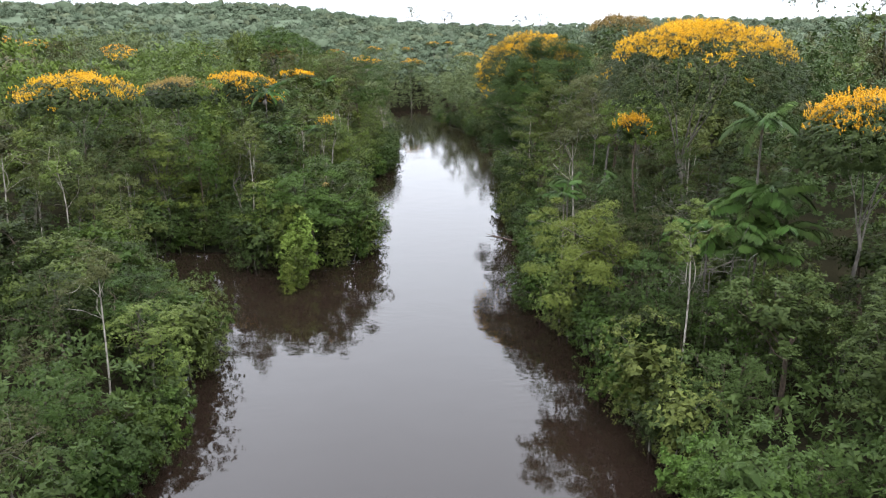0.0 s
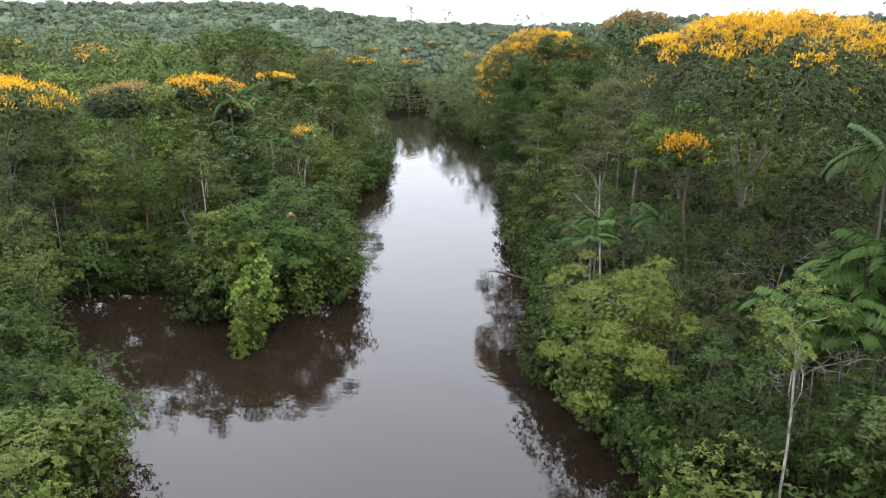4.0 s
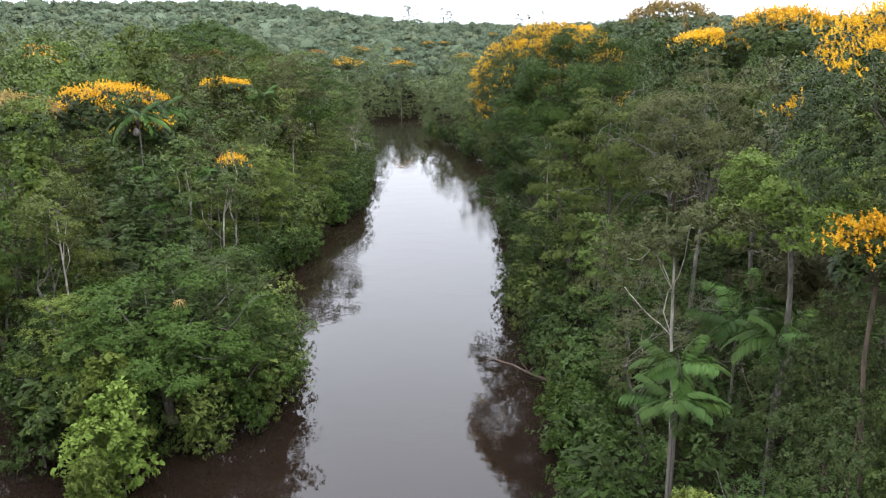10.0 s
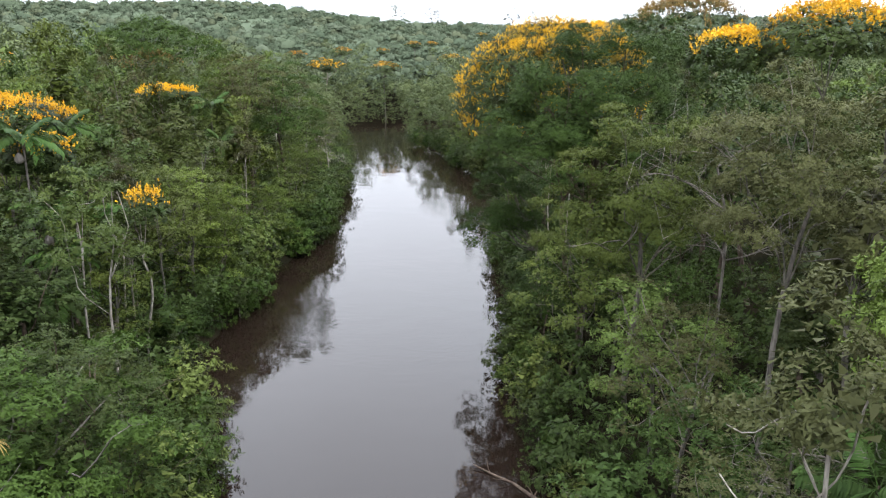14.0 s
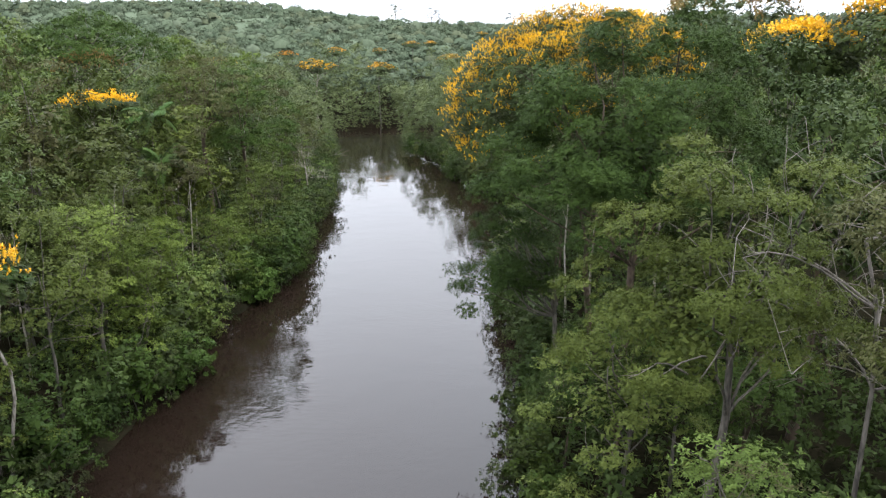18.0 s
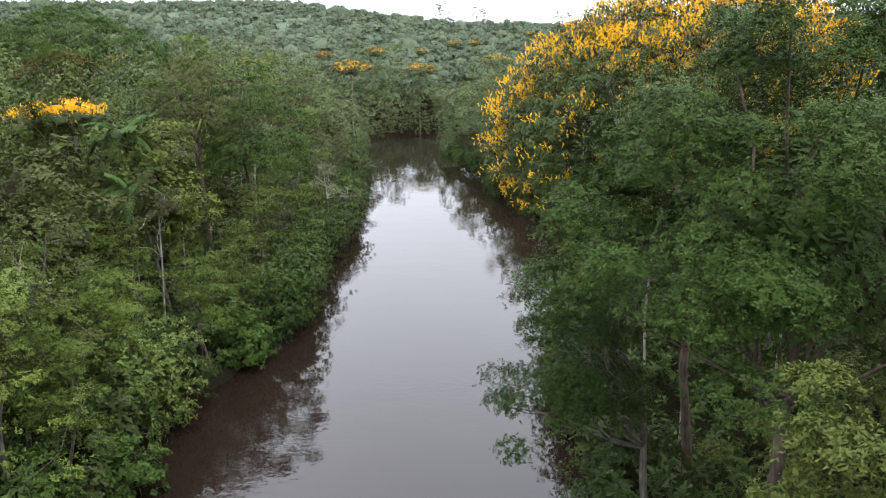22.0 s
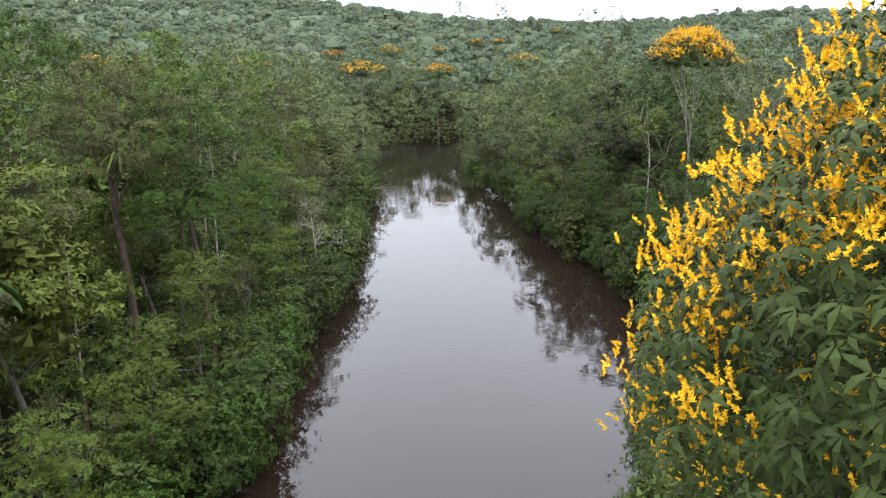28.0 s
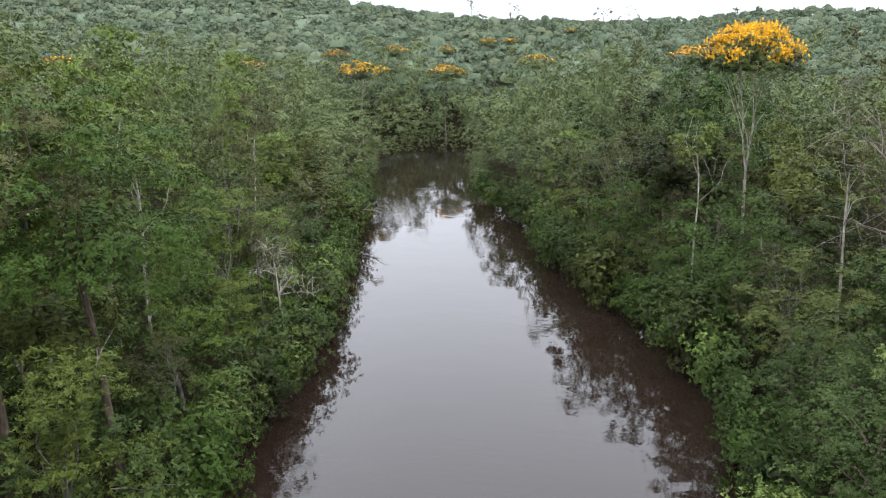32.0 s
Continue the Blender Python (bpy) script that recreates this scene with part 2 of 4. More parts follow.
# ---- meshes from arrays ----
def mesh_of(name, verts, quads, mat, smooth=False):
    me = bpy.data.meshes.new(name)
    v, q = np.asarray(verts, np.float32).reshape(-1, 3), np.asarray(quads, np.int32)
    me.vertices.add(len(v))
    me.vertices.foreach_set("co", v.ravel())
    me.loops.add(q.size)
    me.loops.foreach_set("vertex_index", q.ravel())
    me.polygons.add(len(q))
    me.polygons.foreach_set("loop_start", np.arange(0, q.size, q.shape[1], dtype=np.int32))
    if smooth:
        me.polygons.foreach_set("use_smooth", np.ones(len(q), bool))
    me.materials.append(mat)
    me.update(calc_edges=True)
    return me


def unit(a):
    return a / np.maximum(np.linalg.norm(a, axis=-1, keepdims=True), 1e-9)


def leaf_quads(rng, at, normal, length, width, droop=0.2, along=None, bend=0.18):
    """A kite-shaped leaf, folded along its rib, at each place, lying across its normal."""
    n = len(at)
    rand = unit(rng.normal(size=(n, 3)))
    d = along if along is not None else unit(np.cross(normal, rand))
    d = unit(d + np.array([0, 0, -1.0]) * droop)
    side = unit(np.cross(d, normal))
    up = unit(np.cross(side, d))
    ln = (length * rng.uniform(0.65, 1.25, (n, 1)))
    wd = (width * rng.uniform(0.7, 1.2, (n, 1)))
    base = at - d * ln * 0.5
    tip = at + d * ln * 0.5 - up * ln * bend
    mid = at + d * ln * 0.02
    v = np.stack([base, mid - side * wd * 0.5 - up * wd * 0.15, tip, mid + side * wd * 0.5 - up * wd * 0.15], 1)
    return v.reshape(-1, 3), np.arange(n * 4).reshape(-1, 4)


def leaf_tris(rng, at, normal, length, width, droop=0.2, along=None):
    """A small pointed leaf at each place, lying across its normal."""
    n = len(at)
    d = along if along is not None else unit(np.cross(normal, unit(rng.normal(size=(n, 3)))))
    d = unit(d + np.array([0, 0, -1.0]) * droop)
    side = unit(np.cross(d, normal))
    ln = length * rng.uniform(0.6, 1.3, (n, 1))
    wd = width * rng.uniform(0.7, 1.25, (n, 1))
    back = at - d * ln * 0.4
    v = np.stack([back - side * wd * 0.5, at + d * ln * 0.6, back + side * wd * rng.uniform(0.3, 0.6, (n, 1))], 1)
    return v.reshape(-1, 3), np.arange(n * 3).reshape(-1, 3)


def tube(path, radii, sides=6):
    p = np.asarray(path, float)
    r = np.asarray(radii, float)
    t = unit(np.gradient(p, axis=0))
    ref = np.where(np.abs(t[:, 2:3]) > 0.9, np.array([[1.0, 0, 0]]), np.array([[0, 0, 1.0]]))
    a = unit(np.cross(t, ref))
    b = np.cross(t, a)
    ang = np.linspace(0, 2 * np.pi, sides, endpoint=False)
    ring = p[:, None] + r[:, None, None] * (a[:, None] * np.cos(ang)[None, :, None] + b[:, None] * np.sin(ang)[None, :, None])
    k = len(p)
    q = []
    for i in range(k - 1):
        for j in range(sides):
            q.append((i * sides + j, i * sides + (j + 1) % sides, (i + 1) * sides + (j + 1) % sides, (i + 1) * sides + j))
    return ring.reshape(-1, 3), np.array(q)


def joined(pieces):
    vs, qs, n = [], [], 0
    for v, q in pieces:
        vs.append(v)
        qs.append(np.asarray(q) + n)
        n += len(v)
    return np.concatenate(vs), np.concatenate(qs)


def part(name, mesh, parent, label=""):
    ob = new(name, mesh)
    ob.parent = parent
    if label:
        ob["label"] = label
    return ob


def bent(rng, a, b, k=5, wander=0.08):
    a, b = np.asarray(a, float), np.asarray(b, float)
    s = np.linspace(0, 1, k)[:, None]
    p = a + (b - a) * s
    ln = np.linalg.norm(b - a)
    p[1:-1] += rng.normal(size=(k - 2, 3)) * ln * wander
    for _ in range(2):
        p[1:-1] = 0.25 * p[:-2] + 0.5 * p[1:-1] + 0.25 * p[2:]
    p[:, 2] += np.sin(s[:, 0] * np.pi) * ln * 0.06
    return p


# ---- the lie of the land ----
LEFT = [(-12.8, -300), (-12.8, 29), (-12.6, 34), (-13.5, 39), (-14.2, 45), (-17.0, 49.5), (-21.5, 53), (-24, 59), (-27, 64), (-26.5, 69.0), (-20, 70.2), (-17, 67),
        (-15.3, 64.2), (-11.5, 64.0), (-8.6, 66.2), (-6.2, 70), (-6.7, 74), (-10.2, 83), (-12.6, 88), (-11.3, 93), (-10.3, 99), (-11.8, 103),
        (-10.9, 109), (-9.5, 115), (-7.8, 120), (-8.9, 131), (-9.8, 138), (-8.3, 144), (-10.1, 155), (-10.6, 165), (-13, 180), (-16.8, 212),
        (-17.4, 229), (-14, 237), (-5, 243), (20, 247), (60, 251), (6000, 300), (6000, 6000), (-6000, 6000), (-6000, -300)]
RIGHT = [(9.6, -300), (9.9, 30), (9.0, 34), (9.4, 40), (8.5, 46), (7.0, 51), (6.8, 57), (7.3, 63), (8.3, 70), (7.1, 79), (7.1, 88), (8.2, 95), (8.8, 104),
         (8.2, 111), (8.3, 118), (10.6, 124), (12.3, 131), (13.3, 142), (12.8, 148), (11.7, 154), (8.6, 161), (6.2, 170), (5.2, 182), (-0.9, 200),
         (-3.3, 222), (-0.5, 229), (20, 233), (60, 237), (6000, 285), (6000, -300)]


def inland(px, py, poly):
    """Distance from the shore: positive on the land that the polygon encloses, negative on the water."""
    px, py = np.atleast_1d(np.asarray(px, float)), np.atleast_1d(np.asarray(py, float))
    best, inside = np.full(px.shape, 1e9), np.zeros(px.shape, bool)
    for (ax, ay), (bx, by) in zip(poly, poly[1:] + poly[:1]):
        ex, ey = bx - ax, by - ay
        s = np.clip(((px - ax) * ex + (py - ay) * ey) / (ex * ex + ey * ey), 0, 1)
        best = np.minimum(best, np.hypot(px - ax - s * ex, py - ay - s * ey))
        if ay != by:
            cross = (ay > py) != (by > py)
            inside ^= cross & (px < ax + (py - ay) / (by - ay) * ex)
    return np.where(inside, best, -best)


def shore_distance(px, py):
    return np.maximum(inland(px, py, LEFT), inland(px, py, RIGHT))


def step(a, b, v):
    s = np.clip((v - a) / (b - a), 0, 1)
    return s * s * (3 - 2 * s)


def ground_height(px, py):
    px, py = np.atleast_1d(np.asarray(px, float)), np.atleast_1d(np.asarray(py, float))
    d = shore_distance(px, py)
    r = np.hypot(px, py)
    az = np.degrees(np.arctan2(px, np.maximum(py, 1.0)))
    crest = np.interp(az, [-30, -20, -12, -5, 0, 5, 10, 16, 22, 30], [36, 38, 36, 29, 25, 23, 22, 25, 26, 28])
    hills = crest * step(240, 700, r) * (1 - 0.5 * step(760, 1600, r)) + 3.0 * np.sin(px * 0.021 + 1.3) * np.sin(py * 0.017) * step(160, 360, r)
    hills = hills * step(-60, 120, py)
    bank = np.where(d > 0, 0.15 + 0.9 * (1 - np.exp(-np.maximum(d, 0) / 6.0)) + 0.15 * np.sin(px * 0.7) * np.sin(py * 0.6), np.maximum(-2.2, 0.35 * d - 0.05))
    thick = 8.5 * step(262, 330, r) * step(0, 40, d)  # ground and thicket raised under the far woods so gaps look hazy, not dark
    return bank + np.where(d > 0, hills + thick, 0)


def build_ground():
    xs = np.concatenate([-np.geomspace(70, 4600, 34)[::-1], np.arange(-68, 69, 1.6), np.geomspace(70, 4600, 34)])
    ys = np.concatenate([-np.geomspace(40, 280, 12)[::-1], np.arange(-38, 262, 1.7), np.geomspace(264, 4600, 46)])
    gx, gy = np.meshgrid(xs, ys)
    z = ground_height(gx.ravel(), gy.ravel())
    v = np.stack([gx.ravel(), gy.ravel(), z], 1)
    w, h = len(xs), len(ys)
    i = (np.arange(h - 1)[:, None] * w + np.arange(w - 1)[None]).ravel()
    q = np.stack([i, i + 1, i + w + 1, i + w], 1)
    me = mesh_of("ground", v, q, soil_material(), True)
    me.materials.append(LEAF["far_dark"])  # low thicket between the crowns on the far hills, haze in its colour too
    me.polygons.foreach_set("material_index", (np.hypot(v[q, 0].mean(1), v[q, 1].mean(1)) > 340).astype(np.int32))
    ob = new("ground", me)
    tagged(ob, "dark forest soil with leaf litter rising to low hills", "ground", kind="structure")
    wx, wy = np.meshgrid(np.linspace(-70, 190, 40), np.linspace(-290, 262, 60))
    v = np.stack([wx.ravel(), wy.ravel(), np.zeros(wx.size)], 1)
    i = (np.arange(59)[:, None] * 40 + np.arange(39)[None]).ravel()
    ob = new("water", mesh_of("water", v, np.stack([i, i + 1, i + 41, i + 40], 1), water_material(), True))
    tagged(ob, "still black-brown river water that mirrors the sky", "water", kind="structure")


build_ground()


# ---- kinds of tree ----
def clump_places(rng, shape, rx, rz, n):
    """Centres of the leaf clumps of a crown about the origin, by its shape, and the lobe that each belongs to."""
    u = rng.uniform(0, 1, n)
    ang = rng.uniform(0, 2 * np.pi, n)
    if shape == "flat":
        rad = np.sqrt(u) * rx
        z = rz * (0.75 * (1 - (rad / rx) ** 2) + rng.uniform(-0.12, 0.12, n))
    elif shape == "column":
        h = rng.uniform(-1, 1, n)
        rad = rx * np.sqrt(np.clip(1 - np.abs(h) ** 2.6, 0.05, 1)) * rng.uniform(0.72, 1.05, n)
        z = rz * h
    elif shape == "lobes":
        # rounded boughs set evenly over a dome
        i = np.arange(n) + 0.5
        up = 1 - 1.22 * i / n
        la = i * 2.39996 + rng.normal(size=n) * 0.16
        lr = np.sqrt(np.clip(1 - up ** 2, 0.01, 1))
        out = np.stack([rx * lr * np.cos(la), rx * lr * np.sin(la), rz * up], 1)
        return out * rng.uniform(0.68, 0.9, (n, 1)) + rng.normal(size=(n, 3)) * 0.05 * rx
    elif shape == "tiers":
        # sprays in loose layers that tilt and sag each its own way
        tier = rng.integers(0, 5, n)
        rad = np.sqrt(u) * rx * (1.0 - 0.15 * tier) * rng.uniform(0.75, 1.1, n)
        tilt, way = rng.uniform(0.05, 0.22, 5)[tier], rng.uniform(0, 6.28, 5)[tier]
        z = rz * (-0.8 + 0.4 * tier + rng.uniform(-0.2, 0.2, n)) - rad * 0.22 + rad * tilt * np.cos(ang - way) * 1.6
    else:
        # lobes over a dome, each with its clumps on the outside
        k = min(max(6, n // 5), 34)
        i = np.arange(k) + 0.5
        up = np.clip(1 - 1.35 * i / k + rng.normal(size=k) * 0.07, -0.4, 1)
        la = i * 2.39996 + rng.normal(size=k) * 0.3
        lr = np.sqrt(np.clip(1 - np.maximum(up, 0) ** 2, 0.02, 1)) * 0.72
        lobes = np.stack([rx * lr * np.cos(la), rx * lr * np.sin(la), rz * (0.72 * up)], 1) * rng.uniform(0.82, 1.12, (k, 1))
        d = unit(rng.normal(size=(n, 3)) + np.array([0, 0, 0.5]))
        c = lobes[rng.integers(0, k, n)]
        d = unit(d + 0.7 * unit(c / np.array([rx, rx, rz])))
        return c + d * np.array([0.30 * rx, 0.30 * rx, 0.27 * rz])
    return np.stack([rad * np.cos(ang), rad * np.sin(ang), z], 1)


def crown_leaves(rng, centres, clump, per, length, width, droop=0.2, flat=0.62, middle=None, sprig=8):
    """Leafy sprigs over the outer and upper side of each clump, each a loose rosette of leaves about its twig's end."""
    k = max(3, per // sprig)
    c = np.repeat(centres, k, 0)
    n = len(c)
    size = np.repeat(clump * rng.uniform(0.6, 1.35, len(centres)), k)[:, None]
    out = np.zeros_like(c) if middle is None else unit(c - middle)
    d = unit(rng.normal(size=(n, 3)) + out * 0.6 + np.array([0, 0, 0.7]))
    d[:, 2] = np.where(d[:, 2] < -0.25, -d[:, 2], d[:, 2])
    ph = np.repeat(rng.uniform(0, 6.28, (len(centres), 3)), k, 0)
    knob = 1 + 0.20 * np.sin(d[:, 0] * 5 + ph[:, 0]) * np.sin(d[:, 1] * 5 + ph[:, 1]) + 0.10 * np.sin(d[:, 2] * 9 + ph[:, 2])
    twig = c + d * size * knob[:, None] * np.array([1, 1, flat]) * rng.uniform(0.66, 1.1, (n, 1))
    axis = unit(d * 0.9 + out * 0.3 + np.array([0, 0, 0.25]) + rng.normal(size=d.shape) * 0.22)
    e1 = unit(np.cross(axis, unit(rng.normal(size=(n, 3)))))
    e2 = np.cross(axis, e1)
    ang = (np.tile(np.arange(sprig), n) + rng.uniform(-0.3, 0.3, n * sprig)) * (2 * np.pi / sprig)
    axis = np.repeat(axis, sprig, 0)
    along = np.repeat(e1, sprig, 0) * np.cos(ang)[:, None] + np.repeat(e2, sprig, 0) * np.sin(ang)[:, None] + axis * rng.uniform(-0.15, 0.55, (n * sprig, 1))
    along = unit(along)
    at = np.repeat(twig, sprig, 0) + along * length * rng.uniform(0.25, 0.95, (n * sprig, 1)) + axis * length * rng.normal(size=(n * sprig, 1)) * 0.35
    flip = np.where(rng.uniform(size=(n * sprig, 1)) < 0.5, -1.0, 1.0)
    return leaf_tris(rng, at, unit(axis + rng.normal(size=axis.shape) * 0.3), length, width, droop, unit(along + rng.normal(size=along.shape) * 0.35) * flip)


def boughs(rng, c, centre, count, cleft=0.26):
    """Draw the clumps of a crown together into boughs that bulge, with clefts between them, and make its outline uneven."""
    d = unit(c - centre)
    hub = unit(rng.normal(size=(count * 6, 3)) + np.array([0, 0, 0.5]))
    keep = [0]
    for i in range(1, len(hub)):
        if np.max(hub[keep] @ hub[i]) < math.cos(1.35 / math.sqrt(count) * 1.25):
            keep.append(i)
    hub = hub[keep]
    near = d @ hub.T
    k = np.argmax(near, 1)
    close = np.clip(1 - np.arccos(np.clip(near[np.arange(len(c)), k], -1, 1)) / (2.0 / math.sqrt(count)), 0, 1)
    reach = np.linalg.norm(c - centre, axis=1, keepdims=True)
    swell = rng.uniform(1 - 0.6 * cleft, 1 + 0.6 * cleft, len(hub))[k] * (1 - cleft + 1.4 * cleft * close)
    az = np.arctan2(d[:, 1], d[:, 0])
    p = rng.uniform(0, 6.28, 2)
    swell = swell * (1 + 0.10 * np.sin(az + p[0]) + 0.08 * np.sin(2 * az + p[1]))
    return centre + unit(d + 0.28 * (hub[k] - d)) * reach * swell[:, None]


def trunk_and_limbs(rng, height, crown_base, centres, radius, lean=0.06, limbs=8, twigs=0):
    top = np.array([rng.normal() * lean * height, rng.normal() * lean * height, crown_base + (height - crown_base) * 0.35])
    path = bent(rng, (0, 0, -0.4), top, 7, 0.025)
    path[0], path[1, 2] = (0, 0, -0.5), max(path[1, 2], 0.4)
    radii = np.linspace(radius, radius * 0.45, 7)
    radii[0] = radius * 1.6
    pieces = [tube(path, radii, 7)]
    order = rng.permutation(len(centres))[:limbs]
    for i in order:
        s = rng.integers(4, 7)
        a = path[s]
        ln = np.linalg.norm(centres[i] - a)
        p = bent(rng, a, centres[i], 7, 0.12)
        pieces.append(tube(p, np.linspace(radii[s] * 0.42, 0.008 + 0.002 * ln, 7), 5))
    # leafless ends that stand out of the foliage
    for i in rng.permutation(len(centres))[:twigs]:
        a = path[5] + (centres[i] - path[5]) * 0.55
        e = centres[i] + unit((centres[i] - path[5])[None])[0] * rng.uniform(0.3, 0.9) + rng.normal(size=3) * 0.3
        p = bent(rng, a, e, 6, 0.14)
        pieces.append(tube(p, np.linspace(0.028, 0.008, 6), 4))
        for s in (3, 4):
            pieces.append(tube(bent(rng, p[s], p[s] + rng.normal(size=3) * 0.5 + np.array([0, 0, 0.15]), 4, 0.15), np.linspace(0.014, 0.005, 4), 3))
    return joined(pieces)


KIND, RAW = {}, {}


def make_kind(name, seed, height, base, rx, shape, n, clump, per, length, width, leaf, bark, radius, droop=0.2, flat=0.8, limbs=8, extra=None, lean=0.05, shift=(0, 0), core=14, twigs=0, big=1.7):
    """The meshes of one kind of tree: its trunk with limbs, its crown, and its blossom if it has one."""
    rng = np.random.default_rng(seed)
    rz = (height - base) / (2.0 if shape in ("column", "tiers") else 1.45)
    centre = np.array([shift[0], shift[1], height - rz * (1.0 if shape != "flat" else 0.85)])
    if shape in ("column", "tiers"):
        centre[2] = base + rz
    c = clump_places(rng, shape, rx, rz, n) + centre
    if shape in ("lobes", "dome"):
        c = boughs(rng, c, centre, 7 if n < 50 else 11, 0.26 if n < 100 else 0.1)
    c[:, 2] = np.maximum(c[:, 2], base * 0.5 + 0.3)
    v, q = crown_leaves(rng, c, clump, per, length, width, droop, flat, centre)
    if core:
        # larger leaves in the shade inside the crown
        k = rng.integers(0, n, n * core)
        at = centre + (c[k] - centre) * rng.uniform(0.25, 0.64, (len(k), 1)) + rng.normal(size=(len(k), 3)) * clump * 0.3
        cv, cq = leaf_tris(rng, at, unit(at - centre + np.array([0, 0, 0.8]) + rng.normal(size=at.shape) * 0.6), min(length * big * 1.5, 0.34), min(width * big * 1.9, 0.26), 0.2)
        v, q = joined([(v, q), (cv, cq)])
    t = mesh_of(name + "_trunk", *trunk_and_limbs(rng, height, base, c, radius, lean, limbs, twigs), BARK[bark], True)
    meshes = {"trunk": t, "crown": mesh_of(name + "_crown", v, q, LEAF[leaf])}
    RAW[name] = (height, v, q, leaf)
    if extra:
        colour, count, size, share = extra
        topmost = c[c[:, 2] > np.quantile(c[:, 2], 1 - share)]
        k = rng.integers(0, len(topmost), count)
        d = unit(rng.normal(size=(count, 3)) + np.array([0, 0, 0.9]))
        at = topmost[k] + d * clump * np.array([1, 1, flat]) * 1.05
        fv, fq = leaf_tris(rng, at, unit(rng.normal(size=(count, 3)) + np.array([0, 0, 0.5])), size, size * 0.7, -0.3)
        meshes["blossom"] = mesh_of(name + "_blossom", fv, fq, LEAF[colour])
    KIND[name] = (height, meshes)


LABELS = {
    "mid": ("leafy broad-crowned green forest tree", "tree"),
    "deep": ("dense dark green broad-crowned forest tree", "tree"),
    "fresh": ("feathery light green riverside tree", "tree"),
    "olive": ("thin-crowned olive-grey forest tree with pale branches", "tree"),
    "airy": ("layered feathery bright green riverside tree", "tree"),
    "slender": ("slender pale-trunked tree with a small high crown", "tree"),
    "lush": ("dense green domed forest tree", "tree"),
    "golden": ("yellowish green leafy tree", "tree"),
    "brown": ("forest tree with dull brownish crown", "tree"),
    "umbrella": ("tall umbrella-shaped dark green forest tree", "tree"),
    "shrub": ("dense green shrub hanging over the water's edge", "shrub"),
    "creeper": ("mound of broad-leaved green creeper on the bank", "creeper"),
    "yellow": ("forest tree with yellow blossom on its crown", "tree"),
    "orange": ("forest tree with faded orange blossom on its crown", "tree"),
}


def plant(kind, x, y, height, turn=None, label=None, z=None, group="forest trees", name=None, spread=1.0):
    base_height, meshes = KIND[kind]
    family = kind.split("_")[0]
    text, category = LABELS[family]
    root = new(name or ("shrub" if category == "shrub" else "creeper" if category == "creeper" else "tree"))
    s = height / base_height
    z = float(ground_height(x, y)[0]) if z is None else z
    turn = random.uniform(0, 360) if turn is None else turn
    root.matrix_basis = pose(x, y, z - 0.05, 0, 0, turn) @ Matrix.Diagonal((s * spread, s * spread, s, 1))
    tagged(root, label or text, category, group)
    for k, me in meshes.items():
        part(k, me, root)
    return root


# near trees, three of most kinds
for i in range(3):
    make_kind("mid_%d" % i, 10 + i, 11, 3.0, 3.1, "dome", 62, 0.62, 72, 0.22, 0.125, "mid", "grey", 0.14, limbs=5)
    make_kind("deep_%d" % i, 20 + i, 12, 3.4, 3.3, "dome", 66, 0.64, 70, 0.21, 0.13, "deep", "brown", 0.17, limbs=5)
    make_kind("fresh_%d" % i, 30 + i, 9, 2.0, 2.9, "tiers", 62, 0.62, 68, 0.21, 0.095, "fresh", "grey", 0.11, 0.35, 0.36, limbs=5)
    make_kind("olive_%d" % i, 40 + i, 12, 4.2, 2.8, "dome", 54, 0.55, 64, 0.18, 0.09, "olive", "grey", 0.12, 0.2, 0.6, 9)
    make_kind("shrub_%d" % i, 50 + i, 4.2, 0.0, 1.7, "column", 36, 0.55, 66, 0.13, 0.075, ("mid", "deep", "lush")[i], "grey", 0.05, 0.4, 0.8, 5)
    make_kind("slender_%d" % i, 90 + i, 11, 7.6, 1.6, "dome", 26, 0.45, 130, 0.115, 0.06, "mid" if i else "olive", "pale", 0.06, 0.2, 0.6, 5, lean=0.05, core=3)
# finer-leaved ones for the banks that are passed closest
for i in range(3):
    make_kind("mid_close%d" % i, 210 + i, 11, 3.0, 3.1, "lobes", 30, 0.78, 350, 0.118, 0.062, "mid", "grey", 0.10, 0.25, 0.82, 8, core=20, twigs=4, big=1.25)
    make_kind("deep_close%d" % i, 220 + i, 12, 3.4, 3.3, "lobes", 32, 0.82, 360, 0.112, 0.062, "lush" if i == 1 else "deep", "brown", 0.12, 0.25, 0.82, 8, core=20, twigs=6, big=1.25)
    make_kind("fresh_close%d" % i, 230 + i, 9, 2.0, 2.9, "tiers", 58, 0.66, 190, 0.118, 0.05, "fresh", "grey", 0.11, 0.35, 0.45, 8, core=7, twigs=3, big=1.25)
    make_kind("olive_close%d" % i, 240 + i, 12, 4.2, 2.8, "lobes", 28, 0.76, 300, 0.10, 0.05, "olive", "grey", 0.12, 0.2, 0.75, 9, core=8, twigs=7, big=1.25)
make_kind("creeper_0", 61, 2.6, 0.0, 1.7, "column", 26, 0.46, 74, 0.17, 0.15, "vine", "grey", 0.03, 0.5, 0.8, 3)
make_kind("creeper_curtain", 63, 3.6, 0.0, 0.9, "column", 40, 0.26, 40, 0.15, 0.14, "fresh", "grey", 0.02, 0.7, 1.2, 3, core=4)
make_kind("creeper_tall", 62, 5.2, 0.0, 1.9, "column", 60, 0.5, 74, 0.17, 0.15, "vine", "grey", 0.04, 0.5, 0.8, 3)
